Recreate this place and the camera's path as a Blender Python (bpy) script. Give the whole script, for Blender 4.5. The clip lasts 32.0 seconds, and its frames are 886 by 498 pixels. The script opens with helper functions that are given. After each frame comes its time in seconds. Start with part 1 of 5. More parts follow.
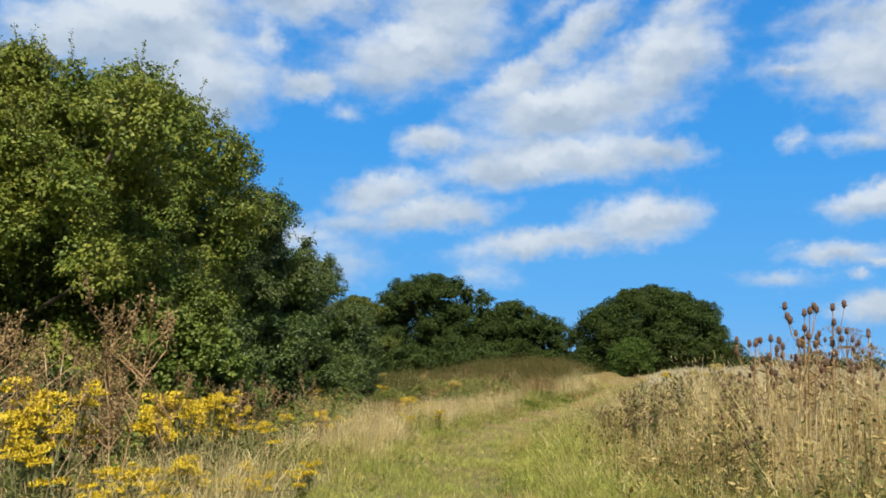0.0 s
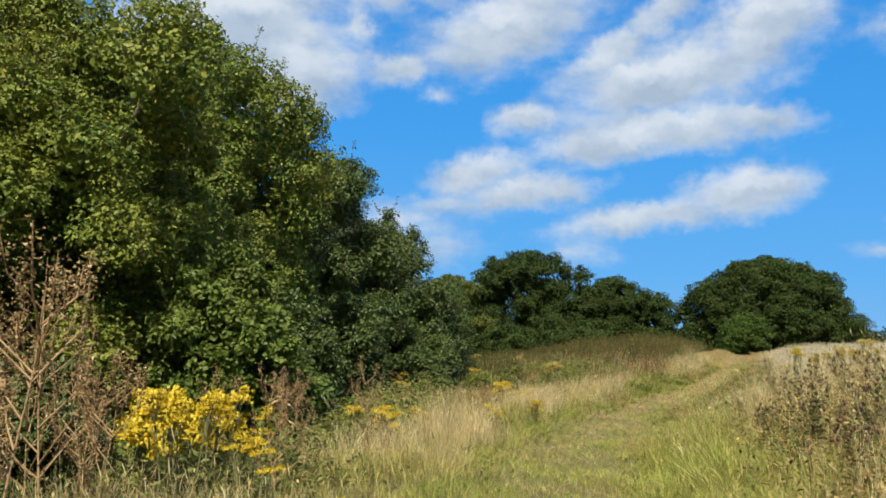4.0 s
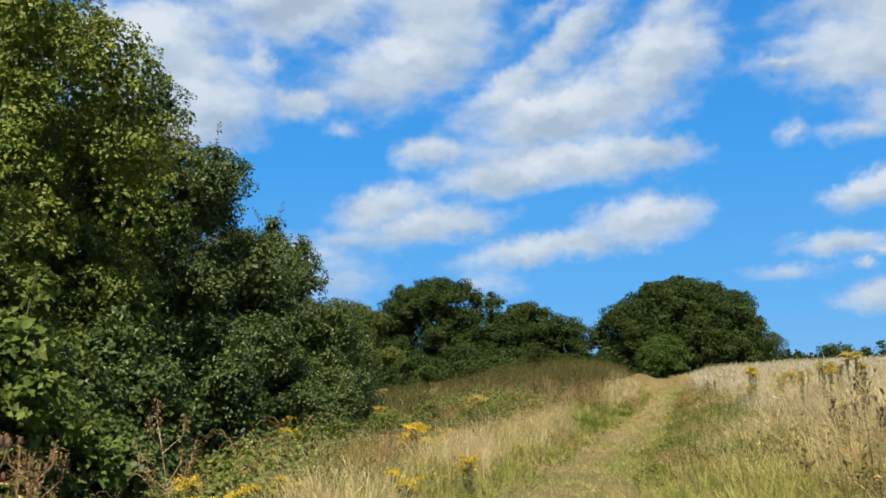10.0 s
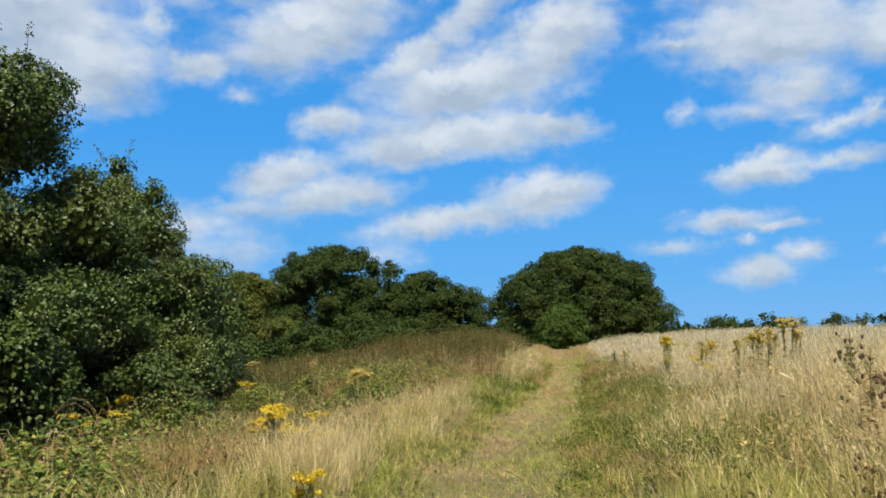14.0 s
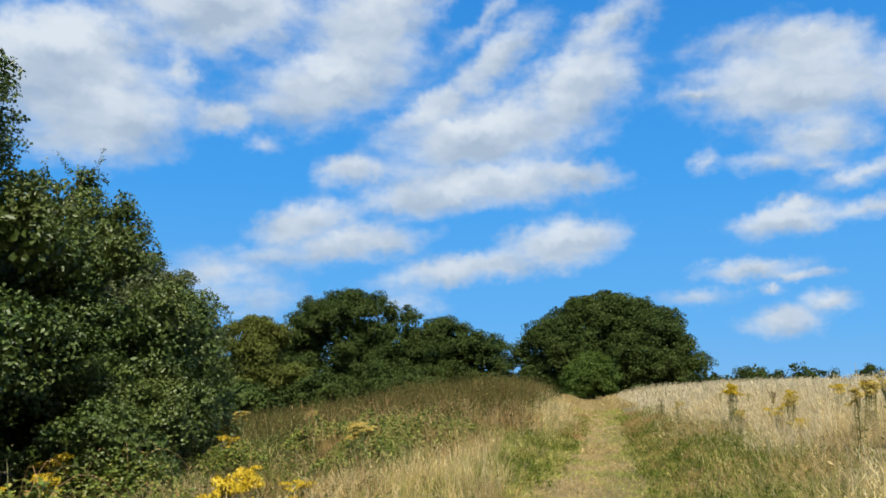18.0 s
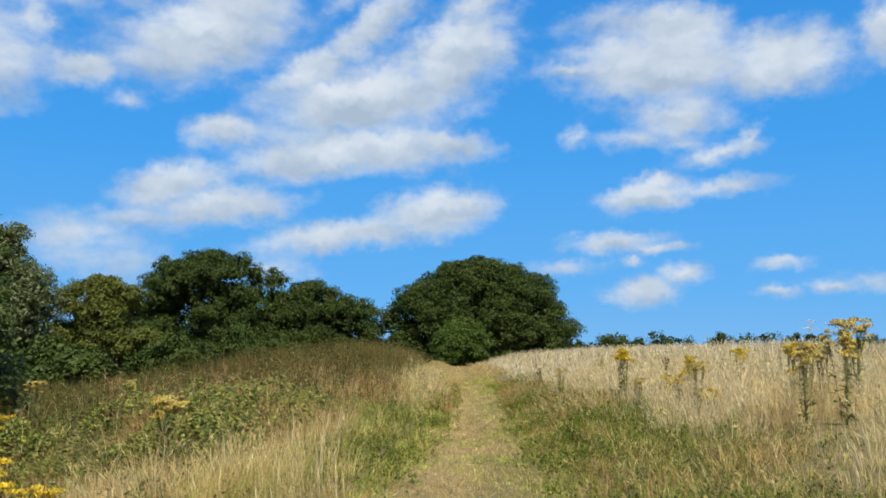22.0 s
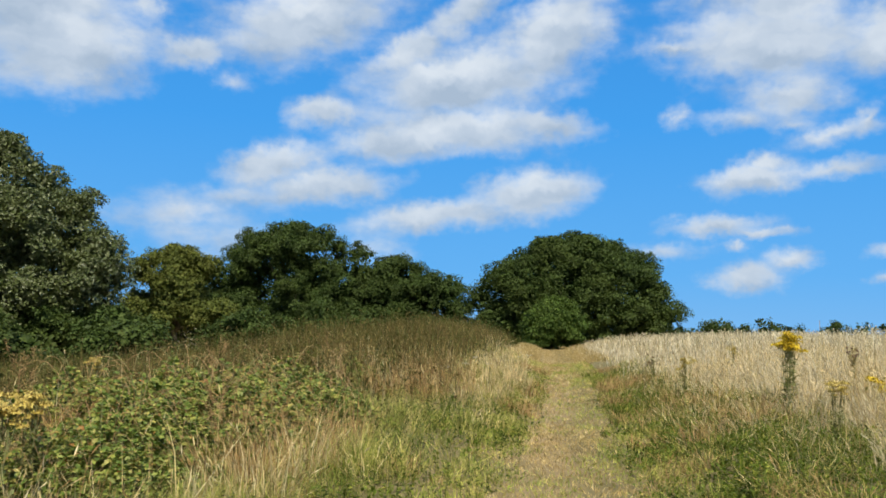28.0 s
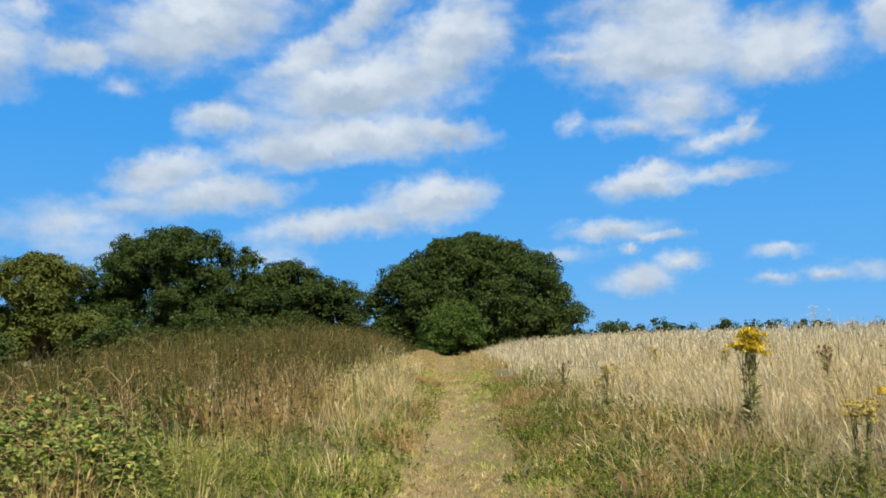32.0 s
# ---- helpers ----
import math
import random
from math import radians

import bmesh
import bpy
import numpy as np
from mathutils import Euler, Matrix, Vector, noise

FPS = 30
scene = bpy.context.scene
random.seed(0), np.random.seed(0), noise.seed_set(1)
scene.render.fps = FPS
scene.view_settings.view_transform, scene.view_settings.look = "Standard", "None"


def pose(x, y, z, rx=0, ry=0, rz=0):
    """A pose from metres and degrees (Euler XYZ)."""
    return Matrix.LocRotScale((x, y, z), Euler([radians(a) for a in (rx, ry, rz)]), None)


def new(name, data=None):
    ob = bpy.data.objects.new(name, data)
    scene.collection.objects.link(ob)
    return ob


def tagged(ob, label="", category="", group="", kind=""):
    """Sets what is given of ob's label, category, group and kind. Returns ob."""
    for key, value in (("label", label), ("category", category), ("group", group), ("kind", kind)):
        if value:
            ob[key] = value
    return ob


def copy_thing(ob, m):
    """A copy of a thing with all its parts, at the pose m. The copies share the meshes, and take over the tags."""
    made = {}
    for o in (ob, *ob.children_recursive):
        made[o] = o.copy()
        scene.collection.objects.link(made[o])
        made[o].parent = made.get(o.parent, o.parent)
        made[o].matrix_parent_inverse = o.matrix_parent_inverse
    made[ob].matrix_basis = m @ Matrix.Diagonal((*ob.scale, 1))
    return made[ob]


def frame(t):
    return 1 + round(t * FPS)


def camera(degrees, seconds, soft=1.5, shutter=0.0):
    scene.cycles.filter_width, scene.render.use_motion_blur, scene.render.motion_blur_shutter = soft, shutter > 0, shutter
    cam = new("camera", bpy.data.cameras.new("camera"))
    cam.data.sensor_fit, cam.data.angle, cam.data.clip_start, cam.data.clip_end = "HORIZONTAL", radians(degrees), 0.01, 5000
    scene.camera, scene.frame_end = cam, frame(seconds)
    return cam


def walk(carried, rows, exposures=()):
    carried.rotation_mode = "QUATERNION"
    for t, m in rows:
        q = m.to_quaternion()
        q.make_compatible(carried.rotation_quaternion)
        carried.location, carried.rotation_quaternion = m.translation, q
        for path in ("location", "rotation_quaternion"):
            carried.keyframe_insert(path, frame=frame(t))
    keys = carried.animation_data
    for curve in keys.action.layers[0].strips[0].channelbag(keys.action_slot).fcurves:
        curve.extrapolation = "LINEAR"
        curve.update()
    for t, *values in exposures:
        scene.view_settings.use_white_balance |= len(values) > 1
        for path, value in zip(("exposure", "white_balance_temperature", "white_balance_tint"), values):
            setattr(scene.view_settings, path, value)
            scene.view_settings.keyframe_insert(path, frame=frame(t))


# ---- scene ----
cam = camera(56.56, 32.0, 1.7)

# seconds, eye x y z, then degrees: yaw to the left of +y, pitch up, roll
PATH = (
    (0.0, 0.000, -0.000, 1.517, 8.79, 6.57, 2.53),
    (0.5, -0.033, 0.404, 1.513, 10.03, 4.13, -0.64),
    (1.0, -0.068, 0.808, 1.508, 9.72, 5.04, 0.66),
    (1.5, -0.107, 1.213, 1.502, 15.99, 4.38, 0.25),
    (2.0, -0.151, 1.619, 1.495, 7.70, 2.72, -0.23),
    (2.5, -0.202, 2.025, 1.487, 14.06, 4.51, 1.75),
    (3.0, -0.263, 2.432, 1.478, 9.51, 3.58, 0.19),
    (3.5, -0.334, 2.840, 1.466, 14.03, 4.29, 1.42),
    (5.5, -0.741, 4.489, 1.396, 16.79, 5.61, 1.98),
    (6.0, -0.859, 4.908, 1.375, 17.69, 5.85, 2.75),
    (6.5, -0.975, 5.332, 1.354, 18.57, 6.58, 0.99),
    (7.0, -1.086, 5.760, 1.333, 7.54, 5.35, -0.11),
    (7.5, -1.188, 6.195, 1.313, 12.35, 6.24, 0.49),
    (8.0, -1.276, 6.635, 1.295, 9.67, 6.05, -1.01),
    (8.5, -1.348, 7.082, 1.279, 15.14, 5.61, 1.66),
    (9.0, -1.404, 7.535, 1.265, 10.92, 4.40, 1.84),
    (9.5, -1.446, 7.993, 1.252, 8.35, 3.66, 1.33),
    (10.0, -1.477, 8.454, 1.240, 8.99, 7.37, -0.52),
    (10.5, -1.498, 8.916, 1.228, 4.33, 4.05, -0.97),
    (11.0, -1.511, 9.380, 1.216, 7.47, 3.90, 1.72),
    (11.5, -1.517, 9.843, 1.203, 7.97, 3.94, -1.55),
    (12.0, -1.520, 10.304, 1.188, 6.75, 6.34, 0.33),
    (12.5, -1.521, 10.763, 1.172, 5.70, 7.20, -0.23),
    (13.0, -1.520, 11.219, 1.154, -0.83, 3.69, -0.39),
    (13.5, -1.520, 11.674, 1.136, 3.54, 5.19, 1.05),
    (14.0, -1.522, 12.129, 1.117, 2.07, 5.36, -0.43),
    (14.5, -1.526, 12.585, 1.098, 0.56, 8.37, 1.07),
    (16.5, -1.600, 14.432, 1.034, 3.23, 6.17, -2.29),
    (17.0, -1.633, 14.902, 1.022, 9.73, 7.02, -1.45),
    (17.5, -1.666, 15.371, 1.011, 6.68, 7.23, -0.95),
    (18.0, -1.696, 15.837, 1.001, 3.49, 8.72, -0.02),
    (18.5, -1.718, 16.298, 0.991, -0.81, 8.54, -0.85),
    (19.0, -1.729, 16.752, 0.981, -4.01, 6.31, -1.88),
    (19.5, -1.725, 17.196, 0.971, -0.82, 7.65, 0.40),
    (20.0, -1.701, 17.628, 0.959, -4.34, 5.57, -1.30),
    (20.5, -1.655, 18.046, 0.946, -6.47, 8.39, -0.45),
    (21.0, -1.591, 18.454, 0.932, -3.72, 7.24, -1.62),
    (21.5, -1.512, 18.856, 0.917, -7.10, 6.45, -2.27),
    (22.0, -1.424, 19.257, 0.901, -5.34, 6.48, 0.18),
    (22.5, -1.330, 19.661, 0.886, -5.27, 8.01, -1.48),
    (23.0, -1.234, 20.073, 0.871, -7.61, 11.57, 0.80),
    (23.5, -1.143, 20.496, 0.858, -5.93, 9.76, 0.00),
    (24.0, -1.059, 20.935, 0.845, -10.23, 8.70, -0.73),
    (24.5, -0.987, 21.393, 0.834, -4.35, 8.62, 0.00),
    (25.0, -0.924, 21.868, 0.825, 0.46, 5.31, 0.18),
    (25.5, -0.869, 22.355, 0.816, 0.12, 6.86, 0.00),
    (27.5, -0.675, 24.343, 0.793, -0.61, 7.80, -2.10),
    (28.0, -0.620, 24.829, 0.789, 1.30, 5.07, 1.64),
    (28.5, -0.558, 25.303, 0.785, -3.39, 5.70, 1.84),
    (29.0, -0.491, 25.766, 0.781, -8.08, 5.40, -1.67),
    (29.5, -0.417, 26.220, 0.777, -4.18, 4.41, -0.66),
    (30.0, -0.339, 26.665, 0.773, -6.45, 3.93, -0.27),
    (30.5, -0.258, 27.105, 0.769, -4.34, 7.76, 1.18),
    (31.0, -0.173, 27.539, 0.766, -3.71, 5.44, 0.87),
    (31.5, -0.087, 27.970, 0.762, -7.43, 5.60, -1.14),
    (32.0, 0.000, 28.400, 0.759, -5.58, 5.67, -0.03),
)


def eye_pose(x, y, z, yaw, pitch, roll):
    return pose(x, y, z, 90 + pitch, 0, yaw) @ pose(0, 0, 0, 0, 0, roll)


walk(cam, [(r[0], eye_pose(*r[1:])) for r in PATH], ((0.0, 0.65), (32.0, 0.65)))

# ---- world, sun ----
SUN_AZ, SUN_EL = 170.0, 55.0      # degrees clockwise from +y, degrees above the horizon
world = bpy.data.worlds.new("world")
scene.world = world
world.use_nodes = True
wn = world.node_tree
sky = wn.nodes.new("ShaderNodeTexSky")
sky.sky_type = "NISHITA"
sky.sun_disc = False
sky.sun_elevation, sky.sun_rotation = radians(SUN_EL), radians(SUN_AZ)
sky.air_density, sky.dust_density, sky.ozone_density, sky.altitude = 1.0, 0.3, 1.5, 100
wn.nodes["Background"].inputs["Strength"].default_value = 0.060
wn.links.new(sky.outputs["Color"], wn.nodes["Background"].inputs["Color"])
sun = new("sun", bpy.data.lights.new("sun", "SUN"))
sun.data.energy, sun.data.angle, sun.data.color = 4.7, radians(0.53), (1.0, 0.94, 0.80)
sun.rotation_euler = Vector((math.sin(radians(SUN_AZ)) * math.cos(radians(SUN_EL)), math.cos(radians(SUN_AZ)) * math.cos(radians(SUN_EL)),
                             math.sin(radians(SUN_EL)))).to_track_quat("Z", "Y").to_euler()
tagged(sun, "high summer sun", "sun", kind="structure")

rng = np.random.default_rng(7)


# ---- materials ----
def material(name):
    m = bpy.data.materials.new(name)
    m.use_nodes = True
    nt = m.node_tree
    nt.nodes.clear()
    out = nt.nodes.new("ShaderNodeOutputMaterial")
    return m, nt, out


def node(nt, kind, **values):
    n = nt.nodes.new(kind)
    for k, v in values.items():
        n.inputs[k.replace("_", " ")].default_value = v
    return n


def ramp(nt, source, stops):
    r = nt.nodes.new("ShaderNodeValToRGB")
    e = r.color_ramp.elements
    while len(e) < len(stops):
        e.new(0.5)
    for el, (at, col) in zip(e, stops):
        el.position, el.color = at, (*col, 1)
    nt.links.new(source, r.inputs["Fac"])
    return r.outputs["Color"]


def mix_color(nt, fac, a, b, blend="MIX"):
    n = nt.nodes.new("ShaderNodeMix")
    n.data_type, n.blend_type = "RGBA", blend
    for v, socket in ((fac, n.inputs[0]), (a, n.inputs[6]), (b, n.inputs[7])):
        if isinstance(v, bpy.types.NodeSocket):
            nt.links.new(v, socket)
        else:
            socket.default_value = v if isinstance(v, float) else (*v, 1)
    return n.outputs[2]


def place_noise(nt, scale, detail=3.0, low=0.35, high=0.65):
    tc = nt.nodes.new("ShaderNodeTexCoord")
    n = node(nt, "ShaderNodeTexNoise", Scale=scale, Detail=detail)
    nt.links.new(tc.outputs["Object"], n.inputs["Vector"])
    mr = node(nt, "ShaderNodeMapRange", From_Min=low, From_Max=high)
    nt.links.new(n.outputs["Fac"], mr.inputs["Value"])
    return mr.outputs["Result"]


def leafy(name, stops, patch, patch_scale, thin=0.3, rough=0.55, patch_amount=0.5, gloss=0.35, grain=0.0, low=0.55):
    """A thin plant surface: a colour for each blade or leaf, drifting over the patch, some light coming through."""
    m, nt, out = material(name)
    geo = nt.nodes.new("ShaderNodeNewGeometry")
    col = ramp(nt, geo.outputs["Random Per Island"], stops)
    amount = node(nt, "ShaderNodeMath")
    amount.operation = "MULTIPLY"
    nt.links.new(place_noise(nt, patch_scale), amount.inputs[0])
    amount.inputs[1].default_value = patch_amount
    col = mix_color(nt, amount.outputs[0], col, patch)
    tone = nt.nodes.new("ShaderNodeHueSaturation")
    spread = node(nt, "ShaderNodeMapRange", To_Min=0.72, To_Max=1.22)
    nt.links.new(place_noise(nt, patch_scale * 5, 2.0, 0.3, 0.7), spread.inputs["Value"])
    nt.links.new(spread.outputs["Result"], tone.inputs["Value"])
    nt.links.new(col, tone.inputs["Color"])
    col = tone.outputs["Color"]
    # Clump-sized tone noise: own uneven colour, plus gap shade put into the colour
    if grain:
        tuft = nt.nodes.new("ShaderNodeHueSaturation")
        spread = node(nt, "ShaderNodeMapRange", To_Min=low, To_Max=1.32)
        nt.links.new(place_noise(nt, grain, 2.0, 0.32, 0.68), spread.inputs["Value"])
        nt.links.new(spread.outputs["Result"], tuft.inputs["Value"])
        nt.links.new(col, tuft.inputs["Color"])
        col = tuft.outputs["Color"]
    p = node(nt, "ShaderNodeBsdfPrincipled", Roughness=rough)
    p.inputs["Specular IOR Level"].default_value = gloss
    t = nt.nodes.new("ShaderNodeBsdfTranslucent")
    nt.links.new(col, p.inputs["Base Color"])
    nt.links.new(col, t.inputs["Color"])
    mx = nt.nodes.new("ShaderNodeMixShader")
    mx.inputs[0].default_value = thin
    nt.links.new(p.outputs[0], mx.inputs[1])
    nt.links.new(t.outputs[0], mx.inputs[2])
    nt.links.new(mx.outputs[0], out.inputs["Surface"])
    return m


def solid(name, a, b, scale, rough=0.8, bump=0.3):
    """A rough solid with two colours mottled at the given scale and a fine grain."""
    m, nt, out = material(name)
    col = mix_color(nt, place_noise(nt, scale), a, b)
    p = node(nt, "ShaderNodeBsdfPrincipled", Roughness=rough)
    nt.links.new(col, p.inputs["Base Color"])
    bp = node(nt, "ShaderNodeBump", Strength=bump, Distance=0.02)
    nt.links.new(place_noise(nt, scale * 6), bp.inputs["Height"])
    nt.links.new(bp.outputs[0], p.inputs["Normal"])
    nt.links.new(p.outputs[0], out.inputs["Surface"])
    return m


LEAF_HEDGE = leafy("hedge leaves", [(0.0, (0.0594, 0.105, 0.0197)), (0.5, (0.103, 0.157, 0.0263)), (0.85, (0.167, 0.213, 0.0355)), (1.0, (0.298, 0.276, 0.0461))], (0.245, 0.241, 0.0329), 0.45, 0.22, 0.5, 0.55, 0.2)
LEAF_DARK = leafy("dark leaves", [(0.0, (0.0381, 0.068, 0.016)), (0.6, (0.0603, 0.0989, 0.0221)), (1.0, (0.0903, 0.129, 0.0321))], (0.11, 0.129, 0.0241), 0.45, 0.2, 0.45, 0.5, 0.34)
LEAF_PALE = leafy("pale leaves", [(0.0, (0.065, 0.11, 0.018)), (0.6, (0.11, 0.16, 0.028)), (1.0, (0.17, 0.20, 0.04))], (0.15, 0.17, 0.026), 0.8, 0.32, 0.5, 0.4, 0.22)
LEAF_OAK = leafy("oak leaves", [(0.0, (0.0261, 0.0468, 0.0103)), (0.6, (0.0413, 0.0702, 0.0151)), (1.0, (0.0688, 0.0998, 0.0234))], (0.0654, 0.0839, 0.0151), 0.22, 0.24, 0.6, 0.45, 0.15)
# Grey leaf colour; the palest stops put leaf highlights into it
LEAF_SILVER = leafy("grey leaves", [(0.0, (0.0422, 0.0634, 0.0176)), (0.6, (0.0722, 0.095, 0.0282)), (0.85, (0.13, 0.15, 0.065)), (1.0, (0.24, 0.26, 0.15))], (0.088, 0.106, 0.0194), 0.25, 0.26, 0.5, 0.5, 0.4)
LEAF_BUSH = leafy("bush leaves", [(0.0, (0.0382, 0.0748, 0.0119)), (0.6, (0.0638, 0.111, 0.0187)), (1.0, (0.0978, 0.14, 0.0272))], (0.085, 0.119, 0.0187), 0.6, 0.24, 0.6, 0.4, 0.15)
LEAF_OLIVE = leafy("olive leaves", [(0.0, (0.055, 0.078, 0.014)), (0.6, (0.092, 0.116, 0.022)), (1.0, (0.14, 0.15, 0.034))], (0.12, 0.125, 0.022), 0.3, 0.26, 0.6, 0.5, 0.15)
BRAMBLE_LEAF = leafy("bramble leaves", [(0.0, (0.0746, 0.121, 0.0209)), (0.45, (0.139, 0.192, 0.0336)), (0.78, (0.289, 0.303, 0.0628)), (0.94, (0.427, 0.364, 0.105)), (1.0, (0.363, 0.131, 0.0524))], (0.096, 0.152, 0.023), 0.9, 0.3, 0.5, 0.35, 0.3)
BARK = solid("bark", (0.10, 0.075, 0.05), (0.17, 0.14, 0.10), 6.0)
DEAD = solid("dead stems", (0.24, 0.14, 0.06), (0.40, 0.26, 0.12), 9.0)
DEAD_PALE = solid("bleached stems", (0.32, 0.20, 0.10), (0.48, 0.35, 0.19), 9.0)
STEM = solid("green stems", (0.13, 0.15, 0.05), (0.22, 0.20, 0.08), 8.0)
DEAD_LEAF = leafy("dead leaves", [(0.0, (0.17, 0.10, 0.04)), (0.6, (0.34, 0.225, 0.10)), (1.0, (0.54, 0.41, 0.22))], (0.30, 0.19, 0.08), 1.5, 0.25, 0.7, 0.4, 0.1)
YELLOW = leafy("yellow florets", [(0.0, (0.42, 0.29, 0.012)), (0.6, (0.56, 0.40, 0.014)), (1.0, (0.70, 0.54, 0.030))], (0.46, 0.34, 0.02), 3.0, 0.2, 0.6, 0.4)
YELLOW_OLD = leafy("fading florets", [(0.0, (0.36, 0.25, 0.05)), (0.6, (0.50, 0.37, 0.065)), (1.0, (0.62, 0.50, 0.13))], (0.42, 0.36, 0.14), 3.0, 0.2, 0.7, 0.5)
RAGWORT_LEAF = leafy("ragwort leaves", [(0.0, (0.10, 0.13, 0.03)), (0.6, (0.17, 0.19, 0.05)), (1.0, (0.27, 0.25, 0.09))], (0.20, 0.19, 0.06), 2.0, 0.3, 0.6, 0.4, 0.2)
WHITE_FLORET = leafy("white florets", [(0.0, (0.42, 0.40, 0.32)), (1.0, (0.62, 0.60, 0.5))], (0.42, 0.38, 0.26), 3.0, 0.2, 0.6, 0.3)
TEASEL = solid("teasel cones", (0.0896, 0.0448, 0.0246), (0.153, 0.0854, 0.0493), 30.0, 0.85)
WEED = leafy("weed leaves", [(0.0, (0.06, 0.09, 0.02)), (0.6, (0.11, 0.14, 0.032)), (0.9, (0.22, 0.21, 0.07)), (1.0, (0.32, 0.24, 0.10))], (0.12, 0.115, 0.028), 1.2, 0.28, 0.6, 0.5, 0.2, grain=6.0)
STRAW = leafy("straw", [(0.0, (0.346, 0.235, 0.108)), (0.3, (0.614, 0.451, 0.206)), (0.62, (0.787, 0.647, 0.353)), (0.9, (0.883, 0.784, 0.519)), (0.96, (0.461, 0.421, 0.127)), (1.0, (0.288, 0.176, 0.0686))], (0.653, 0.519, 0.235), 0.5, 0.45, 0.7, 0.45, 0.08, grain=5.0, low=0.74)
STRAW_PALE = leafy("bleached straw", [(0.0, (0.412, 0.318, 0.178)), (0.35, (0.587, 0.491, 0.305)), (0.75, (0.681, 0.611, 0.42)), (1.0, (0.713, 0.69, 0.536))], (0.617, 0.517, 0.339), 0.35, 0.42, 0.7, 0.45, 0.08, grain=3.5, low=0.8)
RUSSET = leafy("russet grass", [(0.0, (0.323, 0.176, 0.07)), (0.6, (0.475, 0.294, 0.12)), (1.0, (0.627, 0.451, 0.22))], (0.38, 0.294, 0.11), 0.7, 0.4, 0.6, 0.4, 0.25, grain=6.0)
GREEN = leafy("green grass", [(0.0, (0.164, 0.239, 0.0397)), (0.4, (0.304, 0.346, 0.0728)), (0.7, (0.557, 0.49, 0.146)), (1.0, (0.886, 0.681, 0.33))], (0.632, 0.502, 0.185), 0.9, 0.45, 0.6, 0.5, 0.1, grain=6.0)
TURF = leafy("trodden turf", [(0.0, (0.202, 0.166, 0.0527)), (0.3, (0.365, 0.254, 0.099)), (0.7, (0.529, 0.392, 0.176)), (1.0, (0.716, 0.588, 0.34))], (0.347, 0.274, 0.0939), 1.4, 0.3, 0.65, 0.5, 0.1, grain=9.0, low=0.7)
DOCK = leafy("bank weeds", [(0.0, (0.0429, 0.0548, 0.0126)), (0.4, (0.0822, 0.0842, 0.0211)), (0.75, (0.14, 0.113, 0.0351)), (1.0, (0.205, 0.133, 0.0562))], (0.0791, 0.0875, 0.0197), 0.6, 0.3, 0.65, 0.6, 0.12, grain=6.0)

BANK_BROWN = leafy("brown seeding weeds", [(0.0, (0.11, 0.075, 0.03)), (0.5, (0.21, 0.14, 0.055)), (0.85, (0.32, 0.21, 0.09)), (1.0, (0.17, 0.19, 0.045))], (0.17, 0.15, 0.04), 0.8, 0.4, 0.65, 0.5, 0.15, grain=6.0)
TURF_GREEN = leafy("green turf", [(0.0, (0.184, 0.265, 0.046)), (0.5, (0.322, 0.38, 0.0747)), (0.85, (0.529, 0.494, 0.138)), (1.0, (0.736, 0.586, 0.23))], (0.483, 0.437, 0.115), 1.1, 0.4, 0.55, 0.5, 0.12, grain=9.0)
LUSH = leafy("lush weeds", [(0.0, (0.0444, 0.0811, 0.00907)), (0.5, (0.0916, 0.141, 0.0151)), (0.85, (0.202, 0.234, 0.0341)), (1.0, (0.367, 0.308, 0.0682))], (0.144, 0.159, 0.0228), 1.2, 0.36, 0.55, 0.4, 0.15, grain=6.0)
STAND = leafy("dead weed leaves", [(0.0, (0.14, 0.085, 0.0284)), (0.35, (0.292, 0.191, 0.0709)), (0.7, (0.497, 0.361, 0.142)), (0.88, (0.67, 0.52, 0.246)), (1.0, (0.216, 0.223, 0.0567))], (0.27, 0.202, 0.0662), 1.1, 0.3, 0.7, 0.5, 0.12, grain=5.0)
DRYWEED = leafy("dry weeds", [(0.0, (0.18, 0.12, 0.05)), (0.3, (0.40, 0.29, 0.11)), (0.7, (0.60, 0.47, 0.21)), (0.87, (0.27, 0.26, 0.07)), (1.0, (0.18, 0.20, 0.05))], (0.44, 0.36, 0.13), 1.3, 0.35, 0.7, 0.45, 0.12, grain=6.0)


# ---- shape of the land ----
PROFILE_Y = np.array([-400, -20, 0, 7, 14, 21, 28, 36, 46, 60, 85, 104, 140, 250, 600, 6000.0])
PROFILE_Z = np.array([2, 0.9, 0.12, -0.14, -0.36, -0.53, -0.66, -0.78, -0.82, -0.9, -1.05, -1.1, -3.6, -10, -14, -14.0])
TRACK_Y = np.array([-50, 0, 5, 9, 14, 18, 20, 23, 28.4, 36, 46, 60, 85, 100, 130, 6000.0])
TRACK_X = np.array([0.3, 0.05, -0.9, -1.5, -1.6, -1.65, -1.35, -0.95, -0.2, 1.0, 2.3, 3.55, 6.1, 8.5, 10.0, 10.0])


def smooth_interp(y, at, values, w=2.5):
    y = np.asarray(y, float)
    return sum(np.interp(y + o * w, at, values) for o in (-1, -0.5, 0, 0.5, 1)) / 5


def track_x(y):
    return smooth_interp(y, TRACK_Y, TRACK_X)


def step(v, a, b):
    t = np.clip((v - a) / (b - a), 0, 1)
    return t * t * (3 - 2 * t)


